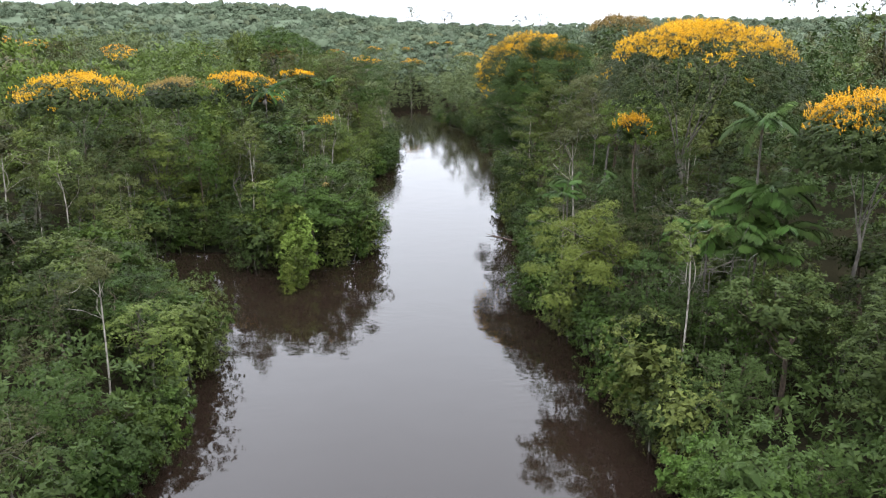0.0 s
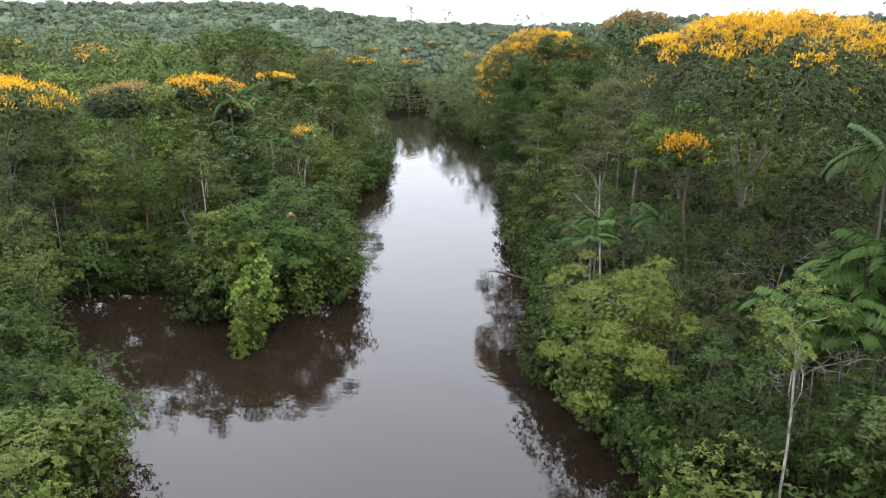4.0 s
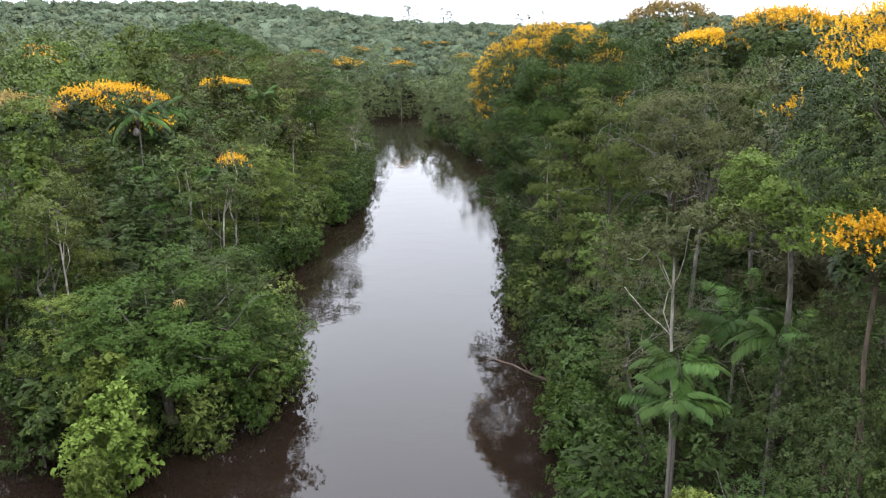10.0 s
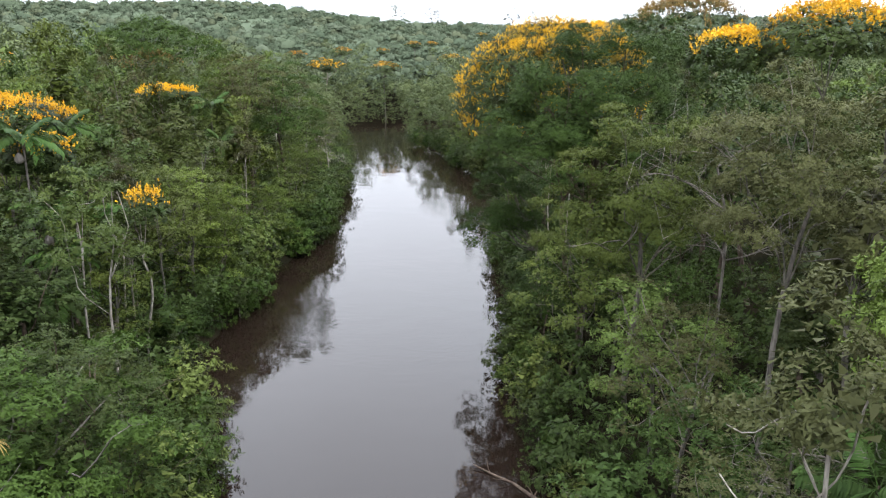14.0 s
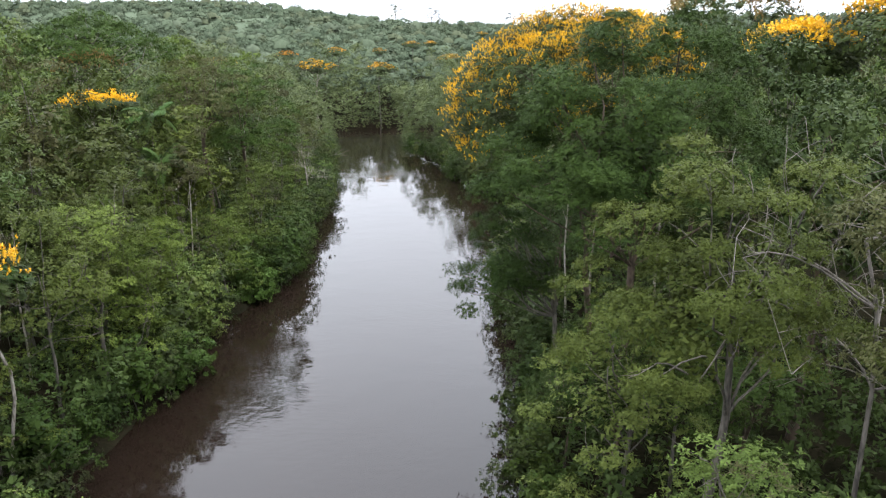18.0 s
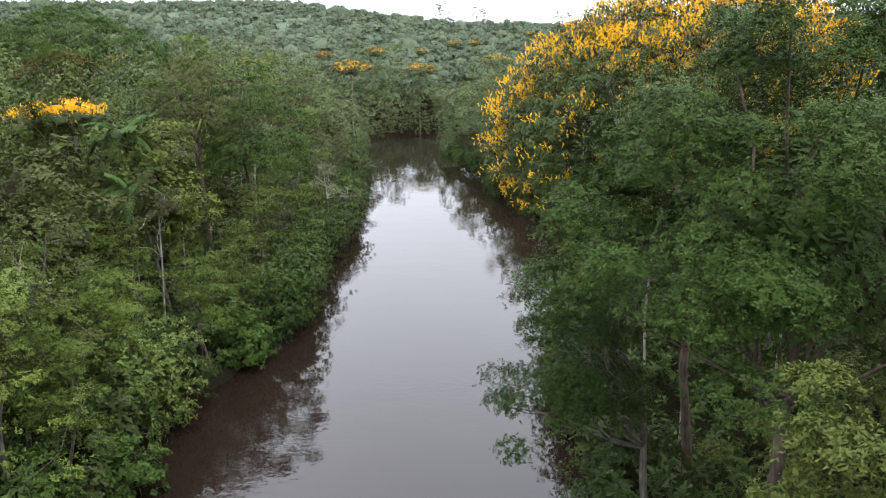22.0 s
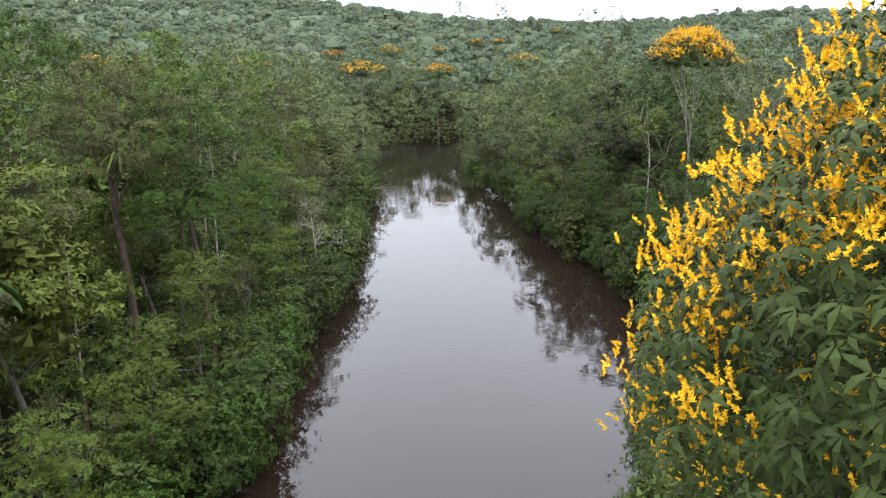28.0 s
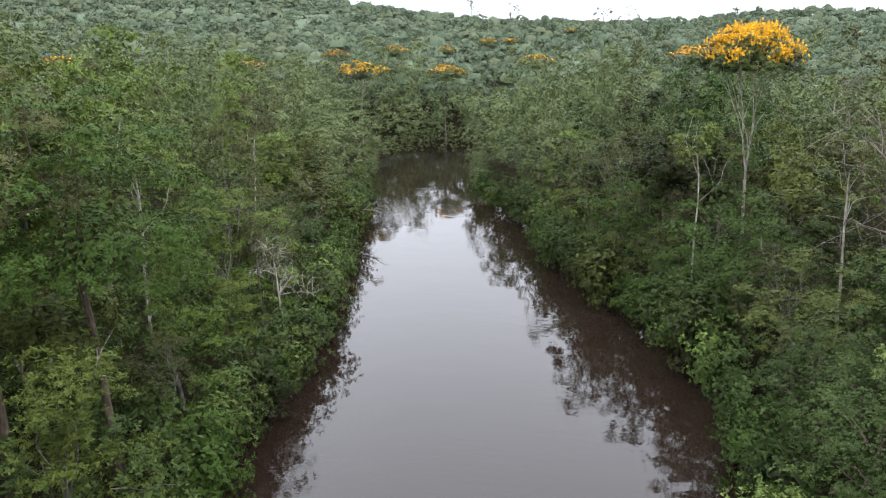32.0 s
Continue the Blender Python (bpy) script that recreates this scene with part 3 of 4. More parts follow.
make_kind("umbrella_0", 71, 19.7, 13.2, 6.4, "flat", 260, 0.7, 130, 0.16, 0.085, "lush", "grey", 0.28, 0.2, 0.55, 30, core=3)
for i in range(2):
    make_kind("airy_%d" % i, 320 + i, 9, 2.0, 3.0, "tiers", 62, 0.70, 170, 0.13, 0.06, "airy", "grey", 0.10, 0.35, 0.45, 9, core=8, twigs=5, big=1.25)
make_kind("brown_0", 81, 16.6, 8.0, 4.2, "dome", 90, 0.55, 96, 0.11, 0.05, "brown", "grey", 0.2, 0.2, 0.6, 22)
# kinds that stand but once
make_kind("lush_dome", 301, 18.4, 8.6, 5.2, "lobes", 116, 0.88, 2000, 0.078, 0.034, "lush", "brown", 0.19, 0.2, 0.8, 26, core=40, twigs=2, big=2.2)
make_kind("lush_lean", 302, 11.2, 4.6, 2.9, "lobes", 46, 0.72, 1000, 0.08, 0.036, "lush", "grey", 0.17, 0.3, 0.72, 30, shift=(-2.5, 0), core=30, twigs=3, big=1.5)
make_kind("golden_dome", 303, 15.2, 6.6, 4.2, "lobes", 54, 0.74, 1200, 0.088, 0.042, "golden", "grey", 0.16, 0.2, 0.55, 14, core=70, twigs=6, big=1.5)
make_kind("golden_low", 304, 9.9, 3.0, 3.7, "lobes", 44, 0.72, 900, 0.09, 0.043, "golden", "grey", 0.14, 0.25, 0.5, 10, shift=(-2.2, -0.6), core=60, twigs=6, big=1.5)
make_kind("fresh_dome", 305, 14.4, 8.6, 3.1, "lobes", 30, 0.9, 560, 0.14, 0.08, "fresh", "grey", 0.15, 0.25, 0.5, 8, big=1.3)
make_kind("olive_tall", 306, 16.6, 9.2, 3.4, "lobes", 44, 0.85, 720, 0.105, 0.055, "olive", "grey", 0.14, 0.2, 0.55, 9, core=10, twigs=6, big=1.3)
make_kind("mid_broad", 307, 8.6, 1.2, 4.4, "lobes", 54, 0.84, 500, 0.14, 0.075, "lush", "grey", 0.2, 0.3, 0.55, 8, core=40, twigs=5, big=1.3)
make_kind("deep_tower", 308, 15.8, 6.5, 4.0, "lobes", 50, 0.95, 560, 0.13, 0.07, "lush", "brown", 0.2, 0.2, 0.55, 9, core=20, big=1.3)
make_kind("olive_giant", 309, 16.9, 9.6, 3.6, "lobes", 50, 0.85, 420, 0.12, 0.06, "olive", "brown", 0.27, 0.2, 0.55, 12, core=10, twigs=8, big=1.3, lean=0.01)
# the same kinds for the woods farther in
for i in range(3):
    make_kind("mid_far%d" % i, 110 + i, 12, 4.0, 3.4, "dome", 46, 0.8, 60, 0.23, 0.14, "mid", "grey", 0.2, limbs=4, core=2)
    make_kind("deep_far%d" % i, 120 + i, 13, 4.5, 3.6, "dome", 48, 0.8, 60, 0.23, 0.14, "deep", "brown", 0.2, limbs=4, core=2)
    make_kind("olive_far%d" % i, 130 + i, 13, 5.0, 3.2, "dome", 40, 0.75, 60, 0.21, 0.12, "olive", "pale", 0.16, limbs=5, core=2)
make_kind("fresh_far0", 140, 11, 3.5, 3.2, "tiers", 44, 0.8, 64, 0.22, 0.12, "fresh", "grey", 0.2, 0.3, 0.4, 4, core=2)
make_kind("umbrella_far0", 141, 17, 12, 5.4, "flat", 80, 0.9, 26, 0.45, 0.3, "deep", "grey", 0.28, 0.2, 0.5, 16)
make_kind("brown_far0", 142, 14, 8, 4.0, "dome", 46, 0.8, 24, 0.42, 0.28, "brown", "grey", 0.2, limbs=9)
# under the blossom, the upstream green with haze in its colour
make_kind("yellow_far0", 143, 15, 10.5, 4.4, "flat", 70, 0.7, 30, 0.36, 0.24, "hazed_deep", "pale", 0.15, 0.2, 0.5, 12, ("gold", 520, 0.36, 0.55))
make_kind("orange_far0", 144, 15, 10.5, 4.4, "flat", 70, 0.7, 30, 0.36, 0.24, "hazed_deep", "grey", 0.15, 0.2, 0.5, 12, ("orange", 480, 0.36, 0.5))


# ---- trees set singly ----
CLEAR = []  # places kept for them: x, y, radius


def own(kind, x, y, height, r, turn=0.0, label=None, clear=0.7, name="tree"):
    """One tree of a kind at its own place, its crown widened to the radius r."""
    CLEAR.append((x, y, r * clear))
    wide = KIND[kind][1]["crown"]
    reach = max(abs(c) for corner in wide_corners(wide) for c in corner[:2])
    s = height / KIND[kind][0]
    return plant(kind, x, y, height, turn, label, spread=r / (reach * 0.93 * s), name=name)


CORNERS = {}


def wide_corners(me):
    if me.name not in CORNERS:
        co = np.empty(len(me.vertices) * 3, np.float32)
        me.vertices.foreach_get("co", co)
        co = co.reshape(-1, 3)
        CORNERS[me.name] = [tuple(np.quantile(co, 0.01, axis=0)), tuple(np.quantile(co, 0.99, axis=0))]
    return CORNERS[me.name]


def long_leaves(rng, base, along, up, length, width):
    """Leathery leaves in two bent halves, from base outwards."""
    n = len(base)
    side = unit(np.cross(along, up))
    nrm = unit(np.cross(side, along))
    ln = length * rng.uniform(0.7, 1.2, (n, 1))
    wd = width * rng.uniform(0.8, 1.2, (n, 1))
    mid = base + along * ln * 0.5 + nrm * ln * 0.05
    tip = base + along * ln - nrm * ln * 0.22
    q1 = np.stack([base, mid - side * wd * 0.5, mid + nrm * wd * -0.12, mid + side * wd * 0.5], 1)
    q2 = np.stack([mid - side * wd * 0.5, tip, mid + side * wd * 0.5, mid + nrm * wd * -0.12], 1)
    v = np.concatenate([q1[:, [0, 1, 2, 3]], q2[:, [0, 1, 2, 3]]], 1).reshape(-1, 3)
    i = np.arange(n)[:, None] * 8
    return v, np.concatenate([i + np.array([0, 1, 2, 3]), i + np.array([4, 5, 6, 7])])


def racemes(rng, base, axis, length, petals, size):
    """Upright spikes of small petals."""
    n = len(base)
    t = np.tile(np.linspace(0.1, 1.0, petals), n)[:, None]
    b, a = np.repeat(base, petals, 0), np.repeat(axis, petals, 0)
    ln = np.repeat(length * rng.uniform(0.6, 1.3, n), petals)[:, None]
    out = unit(np.cross(a, rng.normal(size=a.shape)))
    at = b + a * t * ln + out * size * 0.45 * (1.15 - t)
    return leaf_tris(rng, at, unit(out + rng.normal(size=out.shape) * 0.5), size, size * 0.85, 0.0, along=unit(a * 0.5 + out * 0.8))


def blossom_tree(x, y, r, top, depth, seed, rosettes, spikes, bark, base, label, leaf_len=0.25, spike_len=0.34, petals=14, petal=0.085, colour="yellow", floor_up=-0.45, bloom_up=0.05, lean=(0, 0), lobes=22, fine=False, zweight=1.0, patch=0.32, avoid=(), fork_at=0.66, clear=0.5, slope=0.0):
    """A wide domed tree: rosettes of leathery leaves on lobed boughs, with upright flower spikes above."""
    rng = np.random.default_rng(seed)
    CLEAR.append((x, y, r * clear))
    root = new("flowering_tree")
    z0 = float(ground_height(*base)[0])
    root.matrix_basis = pose(base[0], base[1], z0 - 0.05)
    tagged(root, label, "tree", "flowering trees")
    centre = np.array([x - base[0], y - base[1], top - depth - z0])
    i = np.arange(lobes) + 0.5
    up = 1 - (1 - floor_up) * i / lobes
    a = i * 2.39996 + rng.uniform(0, 6)
    rr = np.sqrt(np.clip(1 - up ** 2, 0.0, 1))
    lobe_dir = np.stack([rr * np.cos(a), rr * np.sin(a), up], 1)
    lobe_size = rng.uniform(0.24, 0.40, lobes)

    def on_crown(n, low):
        d = unit(rng.normal(size=(n * 3, 3)))
        d = d[d[:, 2] > low][:n]
        k = np.argmax(d @ lobe_dir.T - lobe_size * -0.25, 1)
        near = np.sum(d * lobe_dir[k], 1)
        bulge = 0.80 + 0.24 * np.clip((near - 0.86) / 0.14, 0, 1) ** 0.6
        p = d * np.array([r, r, depth]) * (bulge * rng.uniform(0.86, 1.03, len(d)))[:, None]
        # a side that droops away from the light
        p[:, 2] -= slope * np.maximum(p[:, 1], 0)
        p[:, 1] = np.where(p[:, 1] > 0, p[:, 1] * (1 - slope), p[:, 1])
        p = p + centre
        # its neighbours' crowns keep their own room
        free = np.ones(len(p), bool)
        for ax, ay, az, ar in avoid:
            free &= np.linalg.norm(p - np.array([ax - base[0], ay - base[1], az - z0]), axis=1) > ar
        return p[free], d[free], near[free]

    twig, d, near = on_crown(rosettes, floor_up)
    per = 7
    ang = np.tile(np.arange(per) / per * 2 * np.pi, len(twig)) + np.repeat(rng.uniform(0, 6, len(twig)), per)
    axis = np.repeat(unit(d * 0.6 + np.array([0, 0, 0.7])), per, 0)
    e1 = unit(np.cross(axis, np.array([0.3, 0.5, 0.81])))
    e2 = np.cross(axis, e1)
    along = unit(e1 * np.cos(ang)[:, None] + e2 * np.sin(ang)[:, None] + axis * rng.uniform(-0.25, 0.35, (len(ang), 1)) + np.array([0, 0, -0.35]))
    b = np.repeat(twig, per, 0) - axis * rng.uniform(0, 0.12, (len(ang), 1))
    v, q = long_leaves(rng, b, along, axis, leaf_len, leaf_len * 0.31) if fine else leaf_tris(rng, b + along * leaf_len * 0.5, axis, leaf_len, leaf_len * 0.55, 0.0, along)
    part("crown", mesh_of("blossom_tree_crown", v, q, LEAF["flowering"]), root)
    tuft = 11 if fine else 4
    at, d, near = on_crown(spikes * 4 // tuft, bloom_up - 0.25)
    score = zweight * d[:, 2] + rng.normal(size=len(d)) * 0.2 + (near - 0.9) * 2.0 + patch * np.sin(d[:, 0] * 7 + seed) * np.sin(d[:, 1] * 7 + d[:, 2] * 4)
    pick = score > np.sort(score)[max(0, len(score) - spikes // tuft)]
    at, d = np.repeat(at[pick] - d[pick] * 0.04, tuft, 0), np.repeat(d[pick], tuft, 0)
    at = at + rng.normal(size=at.shape) * (0.15 if fine else 0.26) * np.array([1, 1, 0.6])
    v, q = racemes(rng, at, unit(d * 0.35 + np.array([0, 0, 1.0]) + rng.normal(size=d.shape) * (0.55 if fine else 0.3)), spike_len, petals, petal)
    part("blossom", mesh_of("blossom_tree_blossom", v, q, LEAF[colour]), root, "yellow flower spikes" if colour == "yellow" else "faded flower spikes")
    # a short bole, then several leaning stems that fork again below the crown
    fork = np.array([centre[0] * 0.2 + lean[0], centre[1] * 0.2 + lean[1], centre[2] * fork_at * rng.uniform(0.85, 1.15)])
    path = bent(rng, (0, 0, -0.4), fork, 7, 0.05)
    trunk = part("trunk", mesh_of("blossom_tree_trunk", *tube(path, np.linspace(0.06 + 0.022 * r, 0.04 + 0.013 * r, 7), 8), BARK[bark], True), root)
    for k in range(3 if r < 3.2 else 5):
        to = lobe_dir[(k * 3 + 1) % lobes]
        dst = centre + to * np.array([r, r, depth]) * 0.72
        if any(np.linalg.norm(dst - np.array([ax - base[0], ay - base[1], az - z0])) < ar + 0.5 for ax, ay, az, ar in avoid):
            continue
        knee = fork + (dst - fork) * 0.55 + np.array([0, 0, 0.12 * depth]) + rng.normal(size=3) * 0.05 * r
        stem = np.concatenate([bent(rng, path[6] if k < 3 else path[5], knee, 5, 0.05)[:-1], bent(rng, knee, dst, 4, 0.07)])
        w = 0.018 + 0.008 * r
        pieces = [tube(stem, np.linspace(w, 0.014, len(stem)), 6)]
        for f in (3, 4, 5, 6):
            end = dst + rng.normal(size=3) * r * np.array([0.22, 0.22, 0.08])
            pieces.append(tube(bent(rng, stem[f], end, 5, 0.08), np.linspace(w * 0.55, 0.01, 5), 5))
        part("limb", mesh_of("blossom_tree_limb", *joined(pieces), BARK[bark], True), trunk)
    return root


def bare_tree(x, y, height, seed, spread, bark="dead", label="bare dead tree with grey tangled branches", base_r=0.085, up=0.5):
    """A leafless tree: limbs that fork into ever thinner twigs."""
    rng = np.random.default_rng(seed)
    root = new("dead_tree")
    root.matrix_basis = pose(x, y, float(ground_height(x, y)[0]) - 0.05)
    tagged(root, label, "tree", "dead trees")
    path = bent(rng, (0, 0, -0.4), (rng.normal() * 0.5, rng.normal() * 0.5, height * 0.68), 6, 0.04)
    trunk = part("trunk", mesh_of("dead_trunk", *tube(path, np.linspace(base_r, base_r * 0.5, 6), 7), BARK[bark], True), root)
    for k in range(7):
        a = path[3 + k % 3]
        ang = k * 2.4 + rng.uniform(-0.4, 0.4)
        b = a + np.array([math.cos(ang) * spread * rng.uniform(0.6, 1), math.sin(ang) * spread * rng.uniform(0.6, 1), up * spread * rng.uniform(0.1, 1.0)])
        p = bent(rng, a, b, 7, 0.07)
        pieces = [tube(p, np.linspace(base_r * 0.42, 0.015, 7), 5)]
        for _ in range(9):
            s = rng.integers(2, 7)
            e = p[s] + rng.normal(size=3) * spread * 0.28 + np.array([0, 0, spread * 0.08])
            p2 = bent(rng, p[s], e, 5, 0.12)
            pieces.append(tube(p2, np.linspace(base_r * 0.16, 0.007, 5), 4))
            for _ in range(3):
                w = rng.integers(1, 5)
                pieces.append(tube(bent(rng, p2[w], p2[w] + rng.normal(size=3) * spread * 0.12, 4, 0.15), np.linspace(0.014, 0.005, 4), 3))
        part("limb", mesh_of("dead_limb", *joined(pieces), BARK[bark], True), trunk)
    return root


# palms
def frond_mesh(seed, length, sag):
    rng = np.random.default_rng(seed)
    k = 12
    s = np.linspace(0, 1, k)
    rib = np.stack([s * length * (1 - 0.12 * s), np.zeros(k), length * (0.42 * s - sag * s ** 2)], 1)
    pieces = [tube(rib, np.linspace(0.022, 0.005, k), 4)]
    n = 46
    t = np.linspace(0.14, 0.99, n)
    b = np.stack([np.interp(t, s, rib[:, i]) for i in range(3)], 1)
    for side in (-1, 1):
        ln = 0.72 * np.sin(np.pi * (0.16 + 0.78 * t)) + 0.08
        along = unit(np.stack([np.full(n, 0.55), np.full(n, side * 0.85), -0.42 + rng.normal(size=n) * 0.1], 1))
        pieces.append(leaf_quads(rng, b + along * ln[:, None] * 0.5, np.tile([0, 0, 1.0], (n, 1)), ln.mean(), 0.085, 0.12, along=along, bend=0.2))
    v, q = joined(pieces)
    return mesh_of("frond", v, q, LEAF["palm"])


FRONDS = [frond_mesh(200 + i, 2.4, sag) for i, sag in enumerate((0.35, 0.62, 0.95))]
PALM_TRUNK = mesh_of("palm_trunk", *tube(bent(np.random.default_rng(9), (0, 0, -0.03), (0.02, 0.01, 1.0), 8, 0.004), np.full(8, 1.0), 7), BARK["dead"], True)
SHAFT = mesh_of("palm_crownshaft", *tube([(0, 0, -0.55), (0, 0, -0.25), (0, 0, 0.0), (0, 0, 0.25)], [0.075, 0.085, 0.07, 0.03], 7), BARK["brown"], True)


def palm(x, y, top, size=1.0, turn=0.0, count=12):
    """A slender feather palm; top is the height of its crown's heart."""
    z = float(ground_height(x, y)[0]) - 0.1
    root = new("palm_tree")
    root.matrix_basis = pose(x, y, z, 0, 0, turn)
    tagged(root, "slender feather palm with drooping green fronds", "palm", "palms")
    trunk = part("trunk", PALM_TRUNK, root)
    trunk.matrix_basis = Matrix.Diagonal((0.055, 0.055, top - z, 1))
    part("crownshaft", SHAFT, root).matrix_basis = pose(0.0014, 0.0007, top - z) @ Matrix.Scale(size, 4)
    for k in range(count):
        f = part("frond", FRONDS[(k * 2 + int(turn)) % 3 if k > 1 else 0], root)
        f.matrix_basis = pose(0, 0, top - z + 0.1, 0, -8 - 22 * (k % 3 == 0) + 16 * (k % 2), k * 360 / count + 13 * (k % 3)) @ Matrix.Scale(size * (0.9 + 0.08 * (k % 3)), 4)
    CLEAR.append((x, y, 1.0))
    return root


# right bank
blossom_tree(10.6, 97.8, 6.4, 19.4, 5.2, 1, 7600, 10400, "brown", (12.0, 99.0), "wide domed tree covered in golden yellow blossom", 0.21, 0.15, 18, 0.040, lobes=38, floor_up=-0.1, bloom_up=-0.1, fine=True, zweight=0.35, slope=0.16, avoid=((10.7, 90.0, 12.6, 6.5), (16.6, 94.5, 12.0, 5.6)), patch=0.25)
blossom_tree(16.2, 51.8, 6.2, 19.2, 3.5, 2, 3600, 6200, "grey", (16.2, 55.5), "spreading pale-trunked tree crowned with yellow blossom", 0.19, 0.17, 11, 0.055, floor_up=-0.5, bloom_up=0.0, lobes=34, patch=0.25, fine=True, fork_at=0.72, clear=0.25, colour="gold")
blossom_tree(20.5, 38.5, 3.4, 15.6, 2.4, 3, 1700, 1500, "grey", (20.5, 39.0), "rounded tree topped with yellow blossom", 0.22, 0.2, 8, 0.075, colour="gold")
blossom_tree(11.8, 50.6, 0.95, 13.6, 1.0, 4, 150, 260, "brown", (12.2, 51.0), "small tree tipped with orange-yellow blossom", 0.22, 0.2, 7, 0.085, colour="gold", patch=0.7, fork_at=0.85, clear=0.2)
blossom_tree(18.0, 158.5, 3.3, 19.1, 2.6, 5, 900, 1400, "pale", (18.4, 158.5), "tall pale-trunked tree with dense yellow blossom", 0.26, 0.2, 6, 0.13, colour="gold", floor_up=-0.1, lobes=11, patch=0.8, fork_at=0.55)
blossom_tree(27.0, 112.0, 4.0, 19.0, 2.2, 6, 1200, 600, "grey", (27.0, 112.0), "flat-crowned tree with yellow blossom", 0.3, 0.4, 5, 0.2, colour="gold")
blossom_tree(32.5, 108.0, 5.2, 21.0, 2.8, 7, 1500, 1000, "grey", (32.5, 108.0), "broad tree with bright yellow blossom", 0.3, 0.4, 5, 0.2, colour="gold")
blossom_tree(26.0, 122.0, 5.2, 22.3, 3.4, 8, 1000, 900, "grey", (26.0, 122.0), "broad dome-shaped tree with faded brown blossom", 0.3, 0.4, 5, 0.2, "dull")
own("lush_dome", 10.9, 90.0, 18.8, 6.1, 40, "huge dense dark green domed tree over the bank", 0.8)
plant("lush_lean", 9.3, 94.8, 11.2, 0, "layered green tree leaning out over the water")
own("golden_dome", 11.3, 79.9, 15.8, 4.1, 0, "yellowish green tree with pale forked trunk", 0.75)
own("olive_tall", 14.4, 72.6, 16.6, 3.4, 80, "tall olive-brown tree with reddish pale trunk")
own("fresh_dome", 14.6, 61.6, 14.4, 3.1, 30, "rounded bright green tree among darker crowns")
CLEAR.append((8.6, 45.0, 2.4))
plant("golden_low", 10.3, 45.5, 9.9, 0, "light yellowish green tree leaning over the river")
for kind, x, y, h, r in (("deep_close1", 9.7, 85.6, 8.6, 2.5), ("mid_close0", 11.9, 85.0, 9.6, 2.6), ("deep_close2", 8.6, 88.4, 6.6, 2.0)):
    own(kind, x, y, h, r, 50 * x, clear=0.4)
for kind, x, y, h, r in (("deep_close1", 14.3, 37.6, 6.8, 2.3), ("mid_close2", 16.6, 37.2, 7.2, 2.4), ("deep_close0", 12.2, 38.8, 6.8, 2.0)):
    own(kind, x, y, h, r, 30 * x, clear=0.4)
own("deep_close0", 11.2, 48.4, 10.8, 2.4, 70, clear=0.4)
for kind, x, y, h, r in (("mid_close2", 15.0, 50.6, 12.0, 2.8), ("olive_close0", 18.0, 50.0, 12.8, 2.8), ("deep_close2", 13.0, 54.2, 11.4, 2.6)):
    own(kind, x, y, h, r, 60 * x, clear=0.4)
bare_tree(14.2, 77.4, 18.0, 31, 4.2, "dead", "leafless tree with pale grey spreading limbs")
bare_tree(15.2, 47.2, 11.2, 32, 3.2, base_r=0.055)
CLEAR.append((14.6, 46.4, 2.0))
CLEAR.append((12.8, 69.4, 1.9))
CLEAR.append((13.6, 76.8, 2.6))
bare_tree(12.4, 66.0, 8.5, 33, 2.4)
bare_tree(13.5, 40.0, 9.0, 34, 2.2, base_r=0.045)
own("brown_0", 22.4, 142.4, 15.0, 3.2, 20, "half-bare brownish tree with fine branches")
bare_tree(21.9, 140.4, 17.4, 35, 5.2, "dead", "bare brownish tree with a wide crown of fine twigs", 0.13, 0.9)
CLEAR.append((18.6, 137.0, 3.2))
own("olive_0", 47.0, 88.0, 23.0, 4.0, 50, "thin emergent tree with pale forked trunk", 0.4)
for x, y, top, size, turn in ((16.3, 41.5, 13.9, 0.95, 0), (16.9, 41.0, 10.4, 1.0, 50), (15.0, 40.4, 8.6, 1.0, 110), (16.1, 41.6, 9.6, 1.05, 20), (14.0, 41.6, 8.2, 0.95, 75), (15.9, 39.8, 7.6, 1.0, 140), (17.2, 40.0, 8.6, 1.0, 170), (8.4, 53.6, 8.8, 0.62, 35), (8.0, 52.6, 8.2, 0.62, 170),
                              (13.5, 63.0, 6.8, 0.95, 95), (12.6, 57.0, 8.4, 0.75, 15), (12.1, 47.2, 5.6, 0.9, 5), (15.4, 66.8, 6.6, 0.95, 65)):
    palm(x, y, top, size, turn)

CLEAR.append((15.8, 40.6, 2.2))

# left bank
own("mid_broad", -11.0, 67.6, 8.8, 5.0, 0, "broad rounded tree on a point of the bank", 0.8)
own("deep_close2", -7.9, 69.8, 6.4, 2.6, 90, "dark green tree leaning low over the water", 0.8)
own("fresh_close2", -15.0, 66.4, 6.6, 2.4, 15, "low light green tree at the water's edge", 0.8)
own("mid_close2", -23.6, 57.0, 9.4, 3.0, 0, "leafy green tree beside the inlet", 0.7)
for kind, x, y, h, r in (("deep_close1", -21.6, 73.0, 12.4, 3.2), ("mid_close0", -26.2, 74.6, 13.4, 3.4), ("fresh_close0", -17.6, 72.4, 10.6, 2.8), ("deep_close0", -29.4, 66.4, 13.0, 3.3), ("mid_close1", -27.6, 59.6, 12.6, 3.2)):
    own(kind, x, y, h, r, 40 * x, "tall leafy tree at the head of the inlet", clear=0.6)
CLEAR.append((-15.2, 46.8, 2.5))
own("deep_close1", -16.6, 41.8, 6.0, 2.8, 0, "spreading low green tree over the water", 0.7)
